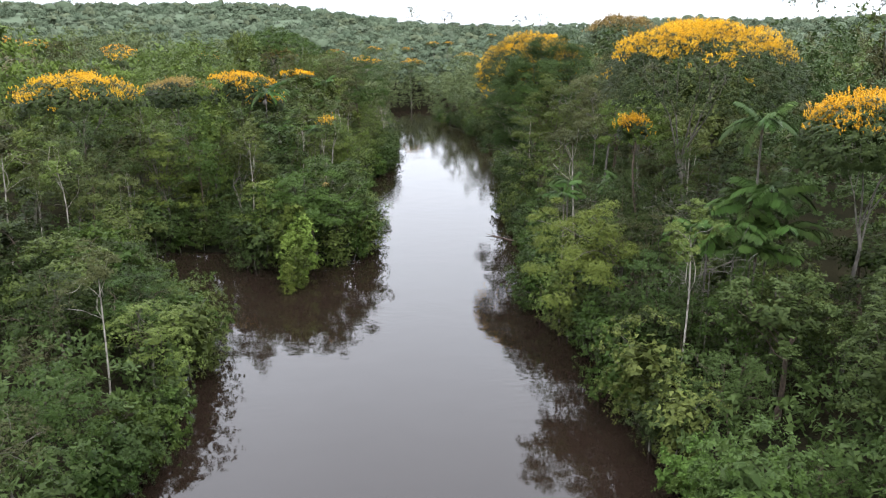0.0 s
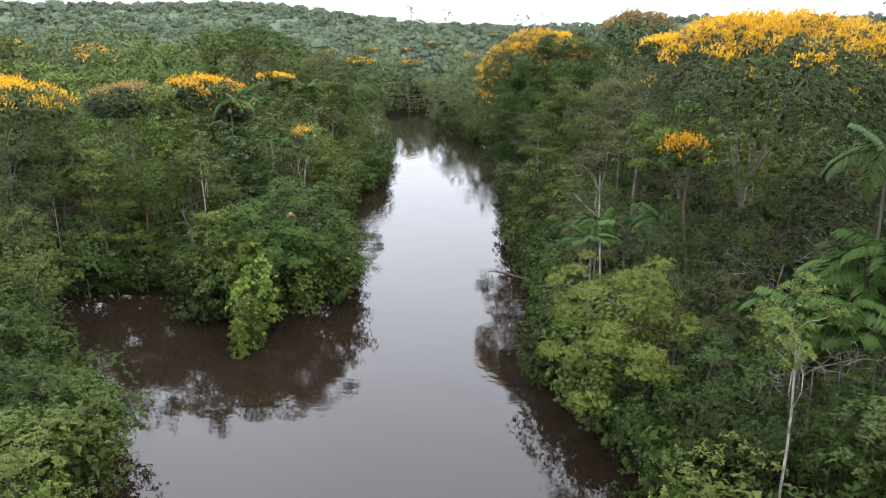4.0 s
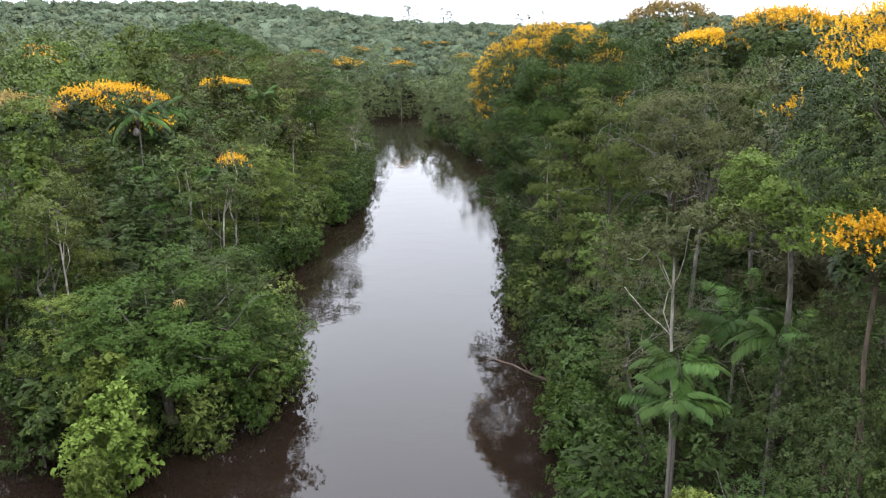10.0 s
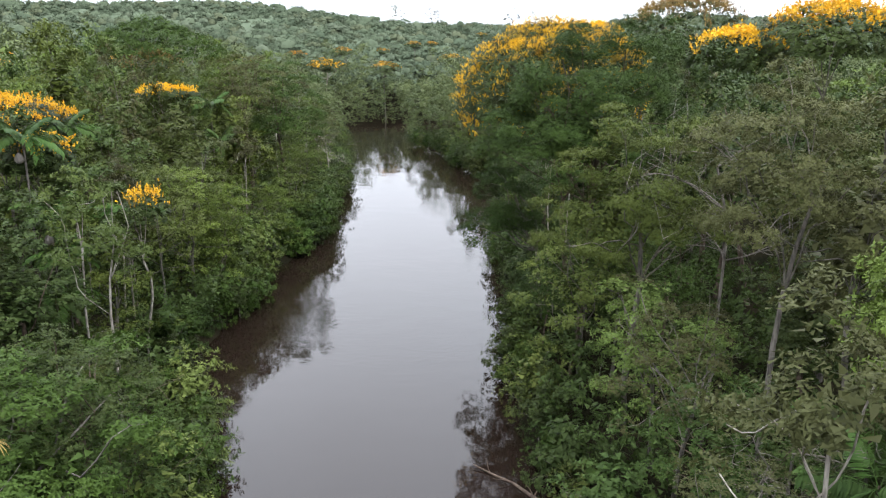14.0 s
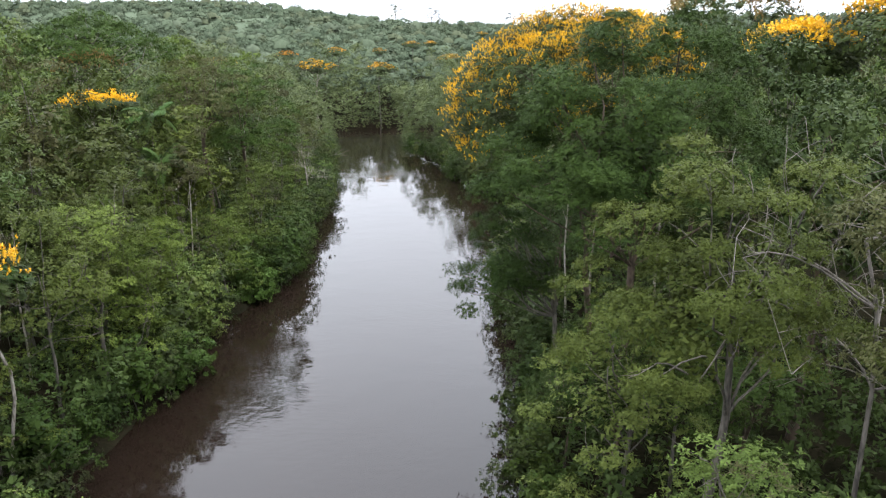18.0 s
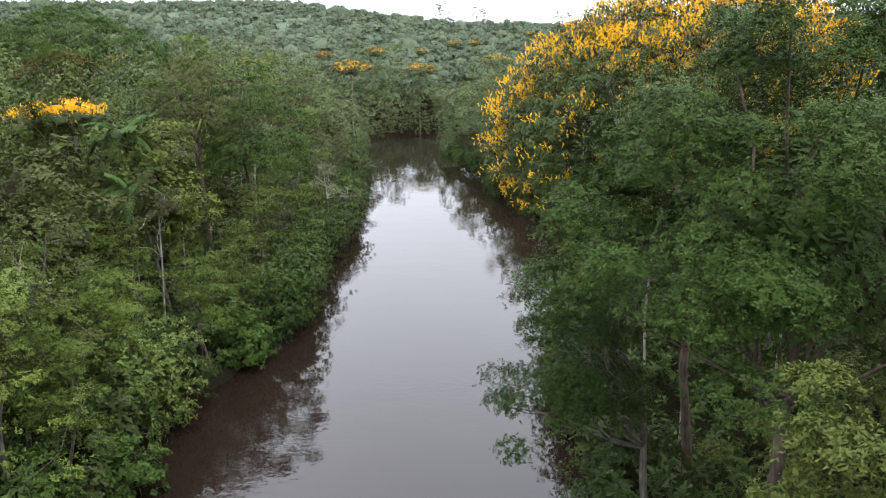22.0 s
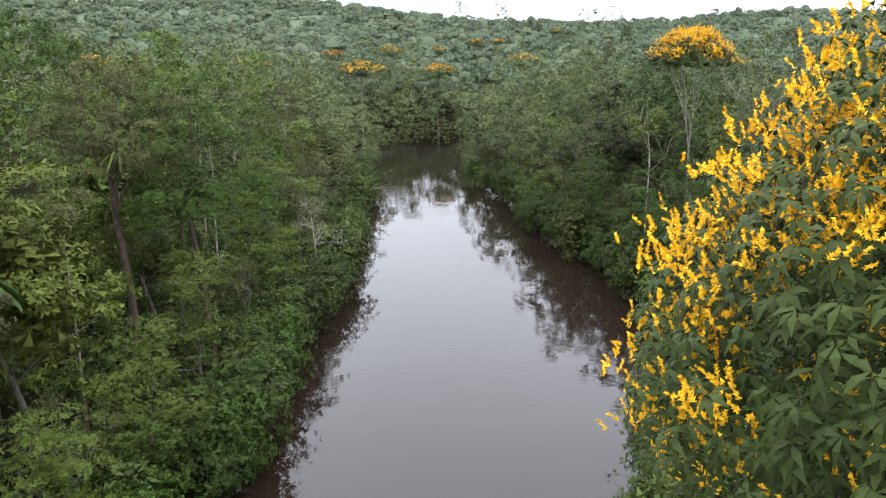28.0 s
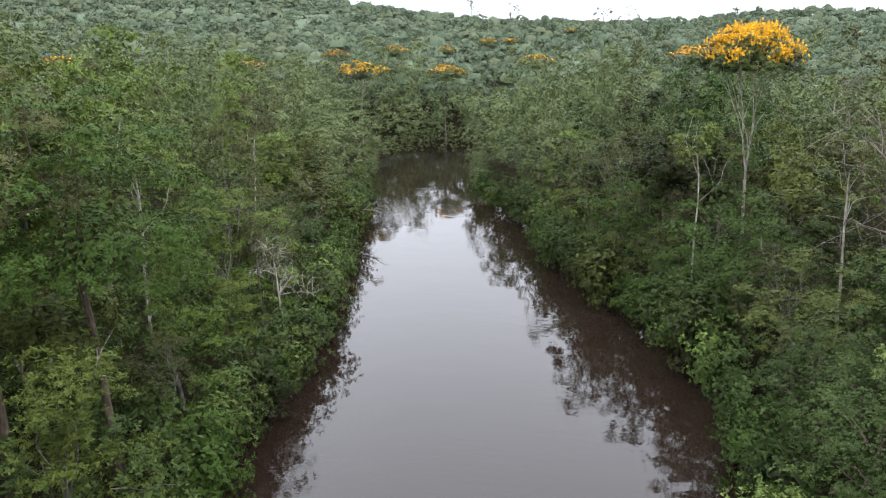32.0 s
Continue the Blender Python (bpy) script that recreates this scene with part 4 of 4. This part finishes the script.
own("mid_close0", -15.2, 39.6, 5.4, 2.6, 140, "low green riverside tree leaning over the water", 0.7)
blossom_tree(-33.5, 75.5, 5.6, 15.4, 2.4, 11, 1900, 1900, "grey", (-33.5, 75.5), "flat-crowned tree with golden blossom", 0.24, 0.2, 6, 0.11, colour="gold", patch=0.9)
blossom_tree(-23.2, 94.0, 4.3, 15.0, 2.0, 12, 1600, 1500, "grey", (-23.2, 94.0), "low-domed tree with yellow blossom in tiers", 0.24, 0.2, 6, 0.11, colour="gold", patch=0.9)
blossom_tree(-19.6, 90.5, 2.0, 13.0, 1.3, 13, 600, 380, "grey", (-19.6, 90.5), "small-crowned tree with yellow blossom", 0.24, 0.2, 6, 0.11, colour="gold", patch=0.9)
blossom_tree(-28.2, 88.0, 4.0, 14.6, 2.0, 14, 1400, 1000, "grey", (-28.2, 88.0), "flat-crowned tree with withered brown blossom", 0.24, 0.2, 6, 0.11, "dull")
blossom_tree(-12.4, 86.4, 1.3, 10.6, 1.1, 15, 200, 200, "pale", (-13.0, 87.0), "thin pale-trunked tree with a few yellow flowers", 0.2, 0.2, 7, 0.085, colour="gold")
blossom_tree(-21.2, 118.8, 3.0, 14.5, 0.9, 16, 700, 1500, "pale", (-21.0, 119.0), "umbrella-shaped pale-trunked tree with a yellow flower top", 0.22, 0.16, 6, 0.09, floor_up=0.25, bloom_up=0.5, fork_at=0.7)
blossom_tree(-24.8, 126.5, 2.9, 17.6, 2.0, 17, 420, 900, "pale", (-24.8, 126.5), "open-branched tree with dull orange blossom", 0.2, 0.14, 6, 0.09, "dull", floor_up=-0.2, fork_at=0.6)
own("umbrella_0", -26.2, 131.0, 19.7, 6.4, 0, "wide umbrella-shaped dark green tree", 0.7)
CLEAR.append((-14.4, 125.9, 2.4))
CLEAR.append((-12.4, 122.6, 2.0))
own("olive_giant", -16.4, 129.4, 16.9, 3.6, 0, "tall grey-green tree with thick pale trunk", 0.7)
own("deep_tower", -12.8, 131.2, 15.8, 4.0, 200, "dense dark green tree towering above the bank", 0.75)
own("olive_close0", -11.9, 148.2, 10.8, 2.8, 120, "thin grey-green tree with bare pale branches", 0.7)
for x, y, h, r in ((-19.2, 113.2, 9.4, 3.4), (-14.8, 110.0, 8.4, 3.1), (-13.0, 105.4, 7.4, 2.8), (-10.9, 112.2, 6.6, 2.2), (-17.6, 106.4, 8.6, 3.0), (-12.6, 99.6, 7.6, 2.6)):
    own("airy_%d" % (int(y) % 2), x, y, h, r, 37 * x, clear=0.75)
bare_tree(-10.4, 147.0, 8.6, 41, 2.0, "pale", "pale broken snag with crooked branches")
bare_tree(-26.5, 84.0, 12.5, 42, 2.6)
for x, y, top, size, turn in ((-19.0, 88.0, 13.0, 1.0, 0), (-17.6, 87.0, 9.2, 0.95, 40), (-16.6, 86.0, 7.2, 0.9, 80), (-16.8, 85.0, 5.2, 0.95, 120), (-16.9, 117, 12.9, 0.95, 10), (-15.8, 115.2, 10.0, 0.95, 60), (-19.5, 94.0, 13.0, 1.0, 0), (-13.9, 87.6, 9.2, 0.9, 20), (-19.4, 122.0, 9.0, 0.9, 75)):
    palm(x, y, top, size, turn)

# blossom on the woods far up the river
for x, y, h, kind in ((-22.5, 241, 15.6, "yellow"), (-25, 300, 18.5, "orange"), (-38, 292, 17.5, "orange"), (-4, 330, 20.5, "orange"), (-14, 318, 18, "orange"), (8, 285, 16.4, "orange"), (2, 345, 20.5, "orange"), (36, 262, 17.8, "orange"),
                      (43, 270, 18.8, "orange"), (-10, 262, 14.6, "orange"), (22, 380, 21.0, "orange"), (-92, 190, 19.5, "orange"), (-66, 172, 17.0, "yellow"), (-71, 182, 18.4, "orange"), (-104, 196, 20.5, "orange"), (-46, 250, 16.0, "orange"), (-60, 215, 16.8, "orange"), (45, 250, 16.5, "yellow")):
    g = float(ground_height(x, y)[0])
    tree = plant(kind + "_far0", x, y, max(h - g, 9.0), 31 * x, z=g, spread=1.1 if kind == "orange" else 1.2, group="flowering trees")
    CLEAR.append((x, y, 4.0))
# tall trees on the skyline
for x, y, h, kind in ((-25, 690, 18, "mid_far0"), (2, 680, 18, "deep_far1"), (53, 570, 14.5, "deep_far0"), (67, 575, 14, "mid_far1"), (-330, 560, 10, "mid_far2"), (-265, 600, 9.5, "deep_far2"), (235, 500, 8.5, "mid_far0")):
    plant(kind, x, y, h, 17 * x, label="tall emergent tree on the skyline", spread=1.5)


# ---- things in the water ----
def drift_log():
    """A fallen trunk reaching out from the bank with two forked ends above the water."""
    rng = np.random.default_rng(77)
    root = new("fallen_log")
    root.matrix_basis = pose(5.8, 75.4, 0.02)
    tagged(root, "dark fallen tree trunk lying half sunk in the water", "log")
    path = np.array([(4.4, -5.6, 0.5), (3.0, -4.1, 0.12), (1.8, -2.3, 0.03), (0.7, -1.2, 0.05), (0.0, 0.0, 0.0), (-0.9, 0.8, 0.02), (-1.6, 1.4, 0.12)])
    trunk = part("trunk", mesh_of("log_trunk", *tube(path, [0.12, 0.11, 0.09, 0.075, 0.06, 0.045, 0.015], 8), BARK["brown"], True), root)
    for a, b in ((3, (0.3, -0.2, 0.42)), (4, (-0.9, -0.1, 0.3)), (5, (-1.0, 1.6, 0.28)), (2, (1.0, -3.0, 0.4)), (3, (1.3, -0.5, 0.2))):
        part("branch", mesh_of("log_branch", *tube(bent(rng, path[a], b, 5, 0.08), np.linspace(0.03, 0.008, 5), 5), BARK["brown"], True), trunk)
    return root


def leaning_snag():
    """A bare crooked branch standing out over the water from the bank."""
    rng = np.random.default_rng(78)
    root = new("snag")
    root.matrix_basis = pose(-14.2, 182.0, 0.4)
    tagged(root, "bare grey branch leaning out over the water", "snag")
    path = bent(rng, (-1, 0, 0), (4.4, -3.0, 1.9), 7, 0.04)
    trunk = part("trunk", mesh_of("snag_trunk", *tube(path, np.linspace(0.16, 0.03, 7), 6), BARK["dead"], True), root)
    for i in (2, 3, 4, 5):
        part("branch", mesh_of("snag_branch", *tube(bent(rng, path[i], path[i] + np.array([rng.uniform(0.8, 1.8), rng.uniform(-1, 1), rng.uniform(0.1, 1.0)]), 5, 0.1), np.linspace(0.05, 0.01, 5), 5), BARK["dead"], True), trunk)


def epiphyte(x, y, z, size=1.0, leaf="fresh", label="green rosette of strap leaves on a tree trunk", name="epiphyte_fern"):
    """A rosette of strap leaves growing on a trunk."""
    rng = np.random.default_rng(79)
    root = new(name)
    root.matrix_basis = pose(x, y, z) @ Matrix.Scale(size, 4)
    tagged(root, label, "epiphyte")
    for k in range(18):
        a = k * 2.39996
        s = np.linspace(0, 1, 6)[:, None]
        out, rise = np.array([math.cos(a), math.sin(a), 0]), rng.uniform(0.3, 0.9)
        rib = out * s * 1.5 + np.array([0, 0, 1.0]) * (rise * s * 1.4 - 1.7 * s ** 2)
        side = np.array([-math.sin(a), math.cos(a), 0]) * 0.07 * np.sin(np.pi * (0.1 + 0.85 * s))
        v = np.stack([rib - side, rib + side], 1).reshape(-1, 3)
        q = [(2 * i, 2 * i + 1, 2 * i + 3, 2 * i + 2) for i in range(5)]
        part("leaf", mesh_of("strap_leaf", v, q, LEAF[leaf]), root)


def hanging_nest(x, y, z):
    """A rounded woven nest hanging from a frond."""
    root = new("hanging_nest")
    root.matrix_basis = pose(x, y, z)
    tagged(root, "round brown woven nest hanging from a frond", "nest", "nests")
    part("nest", mesh_of("nest_body", *tube([(0, 0, 0.3), (0.01, 0, 0.22), (0, 0.01, 0.05), (0, 0, -0.1), (0, 0, -0.24), (0, 0, -0.3)], [0.03, 0.13, 0.22, 0.25, 0.17, 0.02], 10), BARK["dead"], True), root)
    part("stalk", mesh_of("nest_stalk", *tube([(0.05, 0, 0.9), (0.02, 0, 0.6), (0, 0, 0.28)], [0.012, 0.012, 0.02], 5), BARK["brown"], True), root)


drift_log()
leaning_snag()
epiphyte(-15.9, 128.6, 12.7)
epiphyte(-9.7, 65.9, 6.9, 0.26, "dull", "orange-brown strap-leaved bromeliad on a leafy bough", "bromeliad")
hanging_nest(-19.0, 87.4, 12.1)
hanging_nest(-17.4, 86.2, 8.0)
for x, y, h in ((13.6, 150.5, 3.6), (14.6, 148.6, 4.2), (13.4, 147.2, 3.0), (-19.6, 46.6, 5.6), (-21.2, 48.8, 6.0), (-18.0, 48.2, 4.4), (-9.6, 114.0, 3.4), (-10.6, 117.0, 4.0)):
    plant("creeper_tall", x, y, h, 50 * y, group="bank shrubs")
for x, y, h, r in ((-11.4, 57.4, 2.4, 0.9), (-11.0, 58.8, 3.2, 1.0), (-11.6, 60.2, 4.0, 1.1), (-11.0, 61.6, 4.8, 1.0), (-11.8, 62.8, 5.4, 1.0)):
    plant("creeper_curtain", x, y, h, 40 * y, "pale green creeper curtain hanging into the water", z=-0.2, group="bank shrubs", spread=r)


# ---- the forest along both banks ----
def canopy_height(x, y, d):
    """How high the treetops stand: low at the water, rising inland."""
    if x < 0:
        inner = np.interp(y, [30, 45, 60, 75, 90, 105, 120, 130, 150, 180, 230], [8, 10.5, 12.5, 13, 14, 14.5, 14.5, 16, 14.5, 14, 14])
        return np.interp(d, [0, 3, 8, 15, 26, 60], [3.5, 0.52 * inner + 1.2, 0.84 * inner, inner, inner + 1, inner + 2])
    inner = np.interp(y, [30, 40, 55, 70, 85, 100, 125, 145, 165, 200, 230], [8.5, 10.5, 13, 14.5, 16, 16, 13, 14, 14, 14, 14])
    return np.interp(d, [0, 2.5, 6, 12, 25, 60], [4.0, 0.55 * inner + 1.2, 0.87 * inner, inner, inner + 1, inner + 2.5])


def shore_points(poly):
    """Places along a bank, with the way inland."""
    pts = []
    side = 1 if poly is LEFT else -1
    for (ax, ay), (bx, by) in zip(poly[:-1], poly[1:]):
        if max(abs(ax), abs(bx)) > 100 or by < -50:
            continue
        ay = max(ay, -30)
        ln = math.hypot(bx - ax, by - ay)
        for s in np.arange(0, ln, 0.7) / ln:
            pts.append((ax + (bx - ax) * s, ay + (by - ay) * s, -side * (by - ay) / ln, side * (bx - ax) / ln))
    return np.array(pts)


def fill_forest():
    rng = np.random.default_rng(5)
    grid, rest, counts = {}, [], [0, 0]
    for x, y, c in CLEAR:
        for a in range(int((x - c) // 8), int((x + c) // 8) + 1):
            for b in range(int((y - c) // 8), int((y + c) // 8) + 1):
                grid.setdefault((a, b), []).append((x, y, c, True))
    # rows that follow the banks, then a loose scatter inland
    batches = []
    for d, gap in ((0.15, 1.75), (2.7, 3.3), (6.2, 4.3)):
        for poly in (LEFT, RIGHT):
            pts = shore_points(poly)
            xs = pts[:, 0] + pts[:, 2] * d + rng.normal(size=len(pts)) * gap * 0.17
            ys = pts[:, 1] + pts[:, 3] * d + rng.normal(size=len(pts)) * gap * 0.17
            ds = shore_distance(xs, ys)
            batches.append((d, gap, xs, ys, ds, np.abs(ds - d) < gap * 0.35))
    for low, high, gap in ((5.0, 12, 4.4), (12, 24, 4.8), (24, 48, 5.4), (48, 130, 7.6)):
        gx, gy = np.meshgrid(np.arange(-185, 186, gap * 0.94), np.arange(-30, 275, gap * 0.94))
        xs = gx.ravel() + rng.uniform(-0.3, 0.3, gx.size) * gap
        ys = gy.ravel() + rng.uniform(-0.3, 0.3, gx.size) * gap
        near_view = np.abs(xs) < 14 + 0.62 * np.maximum(ys, 0)
        xs, ys = xs[near_view], ys[near_view]
        ds = shore_distance(xs, ys)
        batches.append((low, gap * 0.86, xs, ys, ds, (ds >= low) & (ds < high)))
    for d, gap, xs, ys, ds, ok in batches:
        ok &= (ys > -30) & (ys < 275) & (np.abs(xs) < 14 + 0.62 * np.maximum(ys, 0))
        xs, ys, ds = xs[ok], ys[ok], ds[ok]
        for x, y, dist, z in zip(xs, ys, ds, ground_height(xs, ys)):
            cell = (int(x // 8), int(y // 8))
            around = [p for a in (-1, 0, 1) for b in (-1, 0, 1) for p in grid.get((cell[0] + a, cell[1] + b), ())]
            if any((x - a) ** 2 + (y - b) ** 2 < (c if fixed else 0.5 * (gap + c)) ** 2 for a, b, c, fixed in around if not (fixed and d < 1 and c > 2)):
                continue
            grid.setdefault(cell, []).append((x, y, gap, False))
            h = float(canopy_height(x, y, dist)) * float(rng.choice([0.62, 0.80, 0.92, 1.0, 1.10, 1.26]))
            u, k, turn = rng.uniform(), int(rng.integers(0, 3)), float(rng.uniform(0, 360))
            near = (dist < 10.5 and 18 < y < 178) or (dist < 18 and x < 0 and 45 < y < 150) or (dist < 15.5 and x > 0 and 28 < y < 170)
            if d < 1:
                kind = "creeper_0" if u < 0.14 else "shrub_%d" % k
                h = rng.uniform(1.9, 2.7) if u < 0.14 else rng.uniform(2.6, 5.4)
                if y > 18 and y < 200:
                    plant(kind, x, y, h, turn, z=z, group="bank shrubs")
                    counts[0] += 1
                    continue
            shares = (0.34, 0.54, 0.70) if x < 0 else (0.34, 0.72, 0.94)
            if x < 0 and y < 76:
                shares = (0.34, 0.68, 0.84)
            if x > 0 and (y < 50 or 98 < y < 132):
                shares = (0.26, 0.80, 0.92)  # right bank's weak light put into the mix: mostly deep-green crowns
                if y < 40 or (y > 100 and dist < 9):
                    shares = (0.10, 0.95, 0.98)
            elif x > 0 and y < 98:
                shares = (0.26, 0.62, 1.0)  # olive crowns, no light ones
            elif x < 0 and 90 < y < 150:
                shares = (0.36, 0.42, 0.52)
            family = "mid" if u < shares[0] else "deep" if u < shares[1] else "olive" if u < shares[2] else "fresh"
            spread = float(np.clip(12.5 / max(h, 6) * rng.uniform(0.85, 1.3), 0.85, 1.4)) if d >= 1 else 1.0
            if near and 2 < d < 10 and rng.uniform() < (0.24 if x < 0 else 0.18):
                plant("slender_%d" % k, x, y, min(h * 1.15 + 1.0, 14), turn, z=z, spread=1.1)
                counts[1] += 1
            elif near:
                close = (0 < x < 15.5 and 26 < y < 134) or (x > 0 and dist < 6.5 and y < 168) or (x < 0 and dist < 6.5 and 26 < y < 160)
                plant("%s_close%d" % (family, k) if close else "%s_%d" % (family, k), x, y, h, turn, z=z, spread=spread)
                counts[1] += 1
            else:
                kind = "fresh_far0" if family == "fresh" else "%s_far%d" % (family, k)
                if u > 0.975 and d > 20:
                    kind = "brown_far0"
                rest.append((kind, x, y, z, h, turn, spread, dist))
    # the woods behind, where single trees can hardly be told apart
    mats, vs, qs, ms, n = [], [], [], [], 0
    for kind, x, y, z, h, turn, spread, dist in rest:
        height, v, q, leaf = RAW[kind]
        if dist > 24 or y > 200 or y < 20:
            v = v.reshape(-1, 3, 3)[:: 3 if dist < 40 else 7]
            v = (v.mean(1, keepdims=True) + (v - v.mean(1, keepdims=True)) * (1.55 if dist < 40 else 2.4)).reshape(-1, 3)
            q = np.arange(len(v)).reshape(-1, 3)
        s, t = h / height, radians(turn)
        c0, s0 = math.cos(t) * s * spread, math.sin(t) * s * spread
        vs.append(np.stack([v[:, 0] * c0 - v[:, 1] * s0 + x, v[:, 0] * s0 + v[:, 1] * c0 + y, v[:, 2] * s + z], 1))
        qs.append(q + n)
        n += len(v)
        # from y 150 to 205 on, greens that have haze painted in
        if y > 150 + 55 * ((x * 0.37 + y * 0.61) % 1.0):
            leaf = "hazed_deep" if leaf == "deep" else "hazed_mid"
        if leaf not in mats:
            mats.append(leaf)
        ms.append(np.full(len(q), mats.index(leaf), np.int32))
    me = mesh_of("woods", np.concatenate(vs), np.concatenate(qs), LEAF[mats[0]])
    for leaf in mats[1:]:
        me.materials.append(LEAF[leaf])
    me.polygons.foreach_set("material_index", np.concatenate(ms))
    tagged(new("inner_woods", me), "mixed green rainforest canopy behind the river banks", "forest", kind="stuff")
    print("shrubs, trees, woods", counts, len(rest), n // 4)


def far_woods():
    """The woods on the hills: one joined mass of crowns of every size, each of a few lobes covered in leaf clumps."""
    rng = np.random.default_rng(8)
    pieces, tones = [], []
    total = 0
    rings, around = np.array([0.0, 0.9, 1.75]), 5
    az = np.arange(around) / around * 2 * np.pi
    shell = np.stack([np.sin(rings)[:, None] * np.cos(az), np.sin(rings)[:, None] * np.sin(az), np.cos(rings)[:, None] + 0 * az], 2).reshape(-1, 3)
    i, j = np.meshgrid(np.arange(len(rings) - 1), np.arange(around), indexing="ij")
    i, j, k = i.ravel(), j.ravel(), (j.ravel() + 1) % around
    tri = np.concatenate([np.stack([i * around + j, (i + 1) * around + j, (i + 1) * around + k], 1), np.stack([i * around + j, (i + 1) * around + k, i * around + k], 1)[around:]])
    for r0, r1, gap, per, size, lobes in ((238, 330, 6.2, 64, 0.44, 4), (330, 460, 7.2, 48, 0.6, 3), (460, 620, 9.4, 36, 0.9, 3), (620, 790, 12.0, 26, 1.25, 3)):
        n = int(0.5 * (r1 * r1 - r0 * r0) * 1.24 / (gap * gap * 0.8))
        r = np.sqrt(rng.uniform(r0 * r0, r1 * r1, n))
        a = rng.uniform(-0.62, 0.62, n)
        x, y = r * np.sin(a) + 1.5, r * np.cos(a)
        keep = (shore_distance(x, y) > 3) & ((y > 262) | (np.abs(x) > 14 + 0.6 * y) | (np.abs(shore_distance(x, y)) > 112))
        x, y = x[keep], y[keep]
        n = len(x)
        rad = np.clip(rng.lognormal(-0.62, 0.36, n), 0.25, 1.15) * gap
        h = rng.uniform(7.5, 11.5, n) + 0.4 * rad - 7.4 * step(262, 330, np.hypot(x, y)) + (rng.uniform(0, 1, n) > 0.95) * rng.uniform(1.0, 3.2, n)
        tall = rng.uniform(0.5, 0.9, n)
        hub = np.stack([x, y, ground_height(x, y) + h - rad * 0.6], 1)
        tone = rng.choice([0, 0, 0, 1, 1, 2, 3], n)
        # lobes round the hub, the first one topmost
        la = np.arange(lobes)[None] * (6.283 / max(lobes - 1, 1)) + rng.uniform(0, 6.28, (n, 1)) + rng.normal(size=(n, lobes)) * 0.4
        off = rng.uniform(0.35, 0.7, (n, lobes)) * rad[:, None]
        off[:, 0] *= 0.25
        drop = rng.uniform(-0.3, 0.12, (n, lobes)) * rad[:, None]
        drop[:, 0] = 0.22 * rad * tall
        lobe = hub[:, None] + np.stack([off * np.cos(la), off * np.sin(la), drop], 2)
        lr = rng.uniform(0.40, 0.66, (n, lobes)) * rad[:, None]
        lobe, lr = lobe.reshape(-1, 3), lr.ravel()
        squash = np.stack([np.ones(n * lobes), np.ones(n * lobes), np.repeat(tall, lobes)], 1)
        m = len(lobe)
        dome = lobe[:, None] + shell[None] * squash[:, None] * (0.62 * lr[:, None] * rng.uniform(0.86, 1.1, (m, len(shell))))[..., None]
        pieces.append((dome.reshape(-1, 3), (tri[None] + np.arange(m)[:, None, None] * len(shell)).reshape(-1, 3)))
        tones.append(np.repeat(np.repeat(tone, lobes), len(tri)))
        d = unit(rng.normal(size=(m, per, 3)) + np.array([0, 0, 0.35]))
        at = lobe[:, None] + d * squash[:, None] * (lr[:, None] * rng.uniform(0.55, 1.1, (m, per)))[..., None]
        d = d.reshape(-1, 3)
        pieces.append(leaf_tris(rng, at.reshape(-1, 3), unit(d * 0.7 + np.array([0, 0, 0.4]) + rng.normal(size=d.shape) * 0.7), size, size * 0.8, 0.0))
        tones.append(np.repeat(np.repeat(tone, lobes), per))
        total += n
    v, q = joined(pieces)
    # four leaf tones, each with the haze in its colour
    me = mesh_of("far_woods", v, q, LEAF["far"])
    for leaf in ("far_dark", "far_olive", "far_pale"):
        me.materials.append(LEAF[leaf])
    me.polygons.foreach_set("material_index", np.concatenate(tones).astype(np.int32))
    me.polygons.foreach_set("use_smooth", np.ones(len(q), bool))
    tagged(new("far_woods", me), "hazy green rainforest canopy covering the far hills", "forest", kind="stuff")
    print("far", total, len(q))


def undergrowth():
    """Ferns, seedlings and fallen branches that cover the floor between the trunks near the banks."""
    rng = np.random.default_rng(12)
    n = 16000
    x, y = rng.uniform(-34, 34, n), rng.uniform(12, 175, n)
    d = shore_distance(x, y)
    keep = (d > 0.2) & (d < 16)
    x, y = x[keep], y[keep]
    h = rng.uniform(0.15, 3.0, len(x))
    c = np.stack([x, y, ground_height(x, y) + h], 1)
    v, q = crown_leaves(rng, c, 0.85, 24, 0.34, 0.2, 0.3, 0.8)
    tagged(new("undergrowth", mesh_of("undergrowth", v, q, LEAF["deep"])), "dark green seedlings and ferns covering the forest floor", "undergrowth", kind="stuff")
    print("undergrowth", len(q))

fill_forest()
far_woods()
undergrowth()
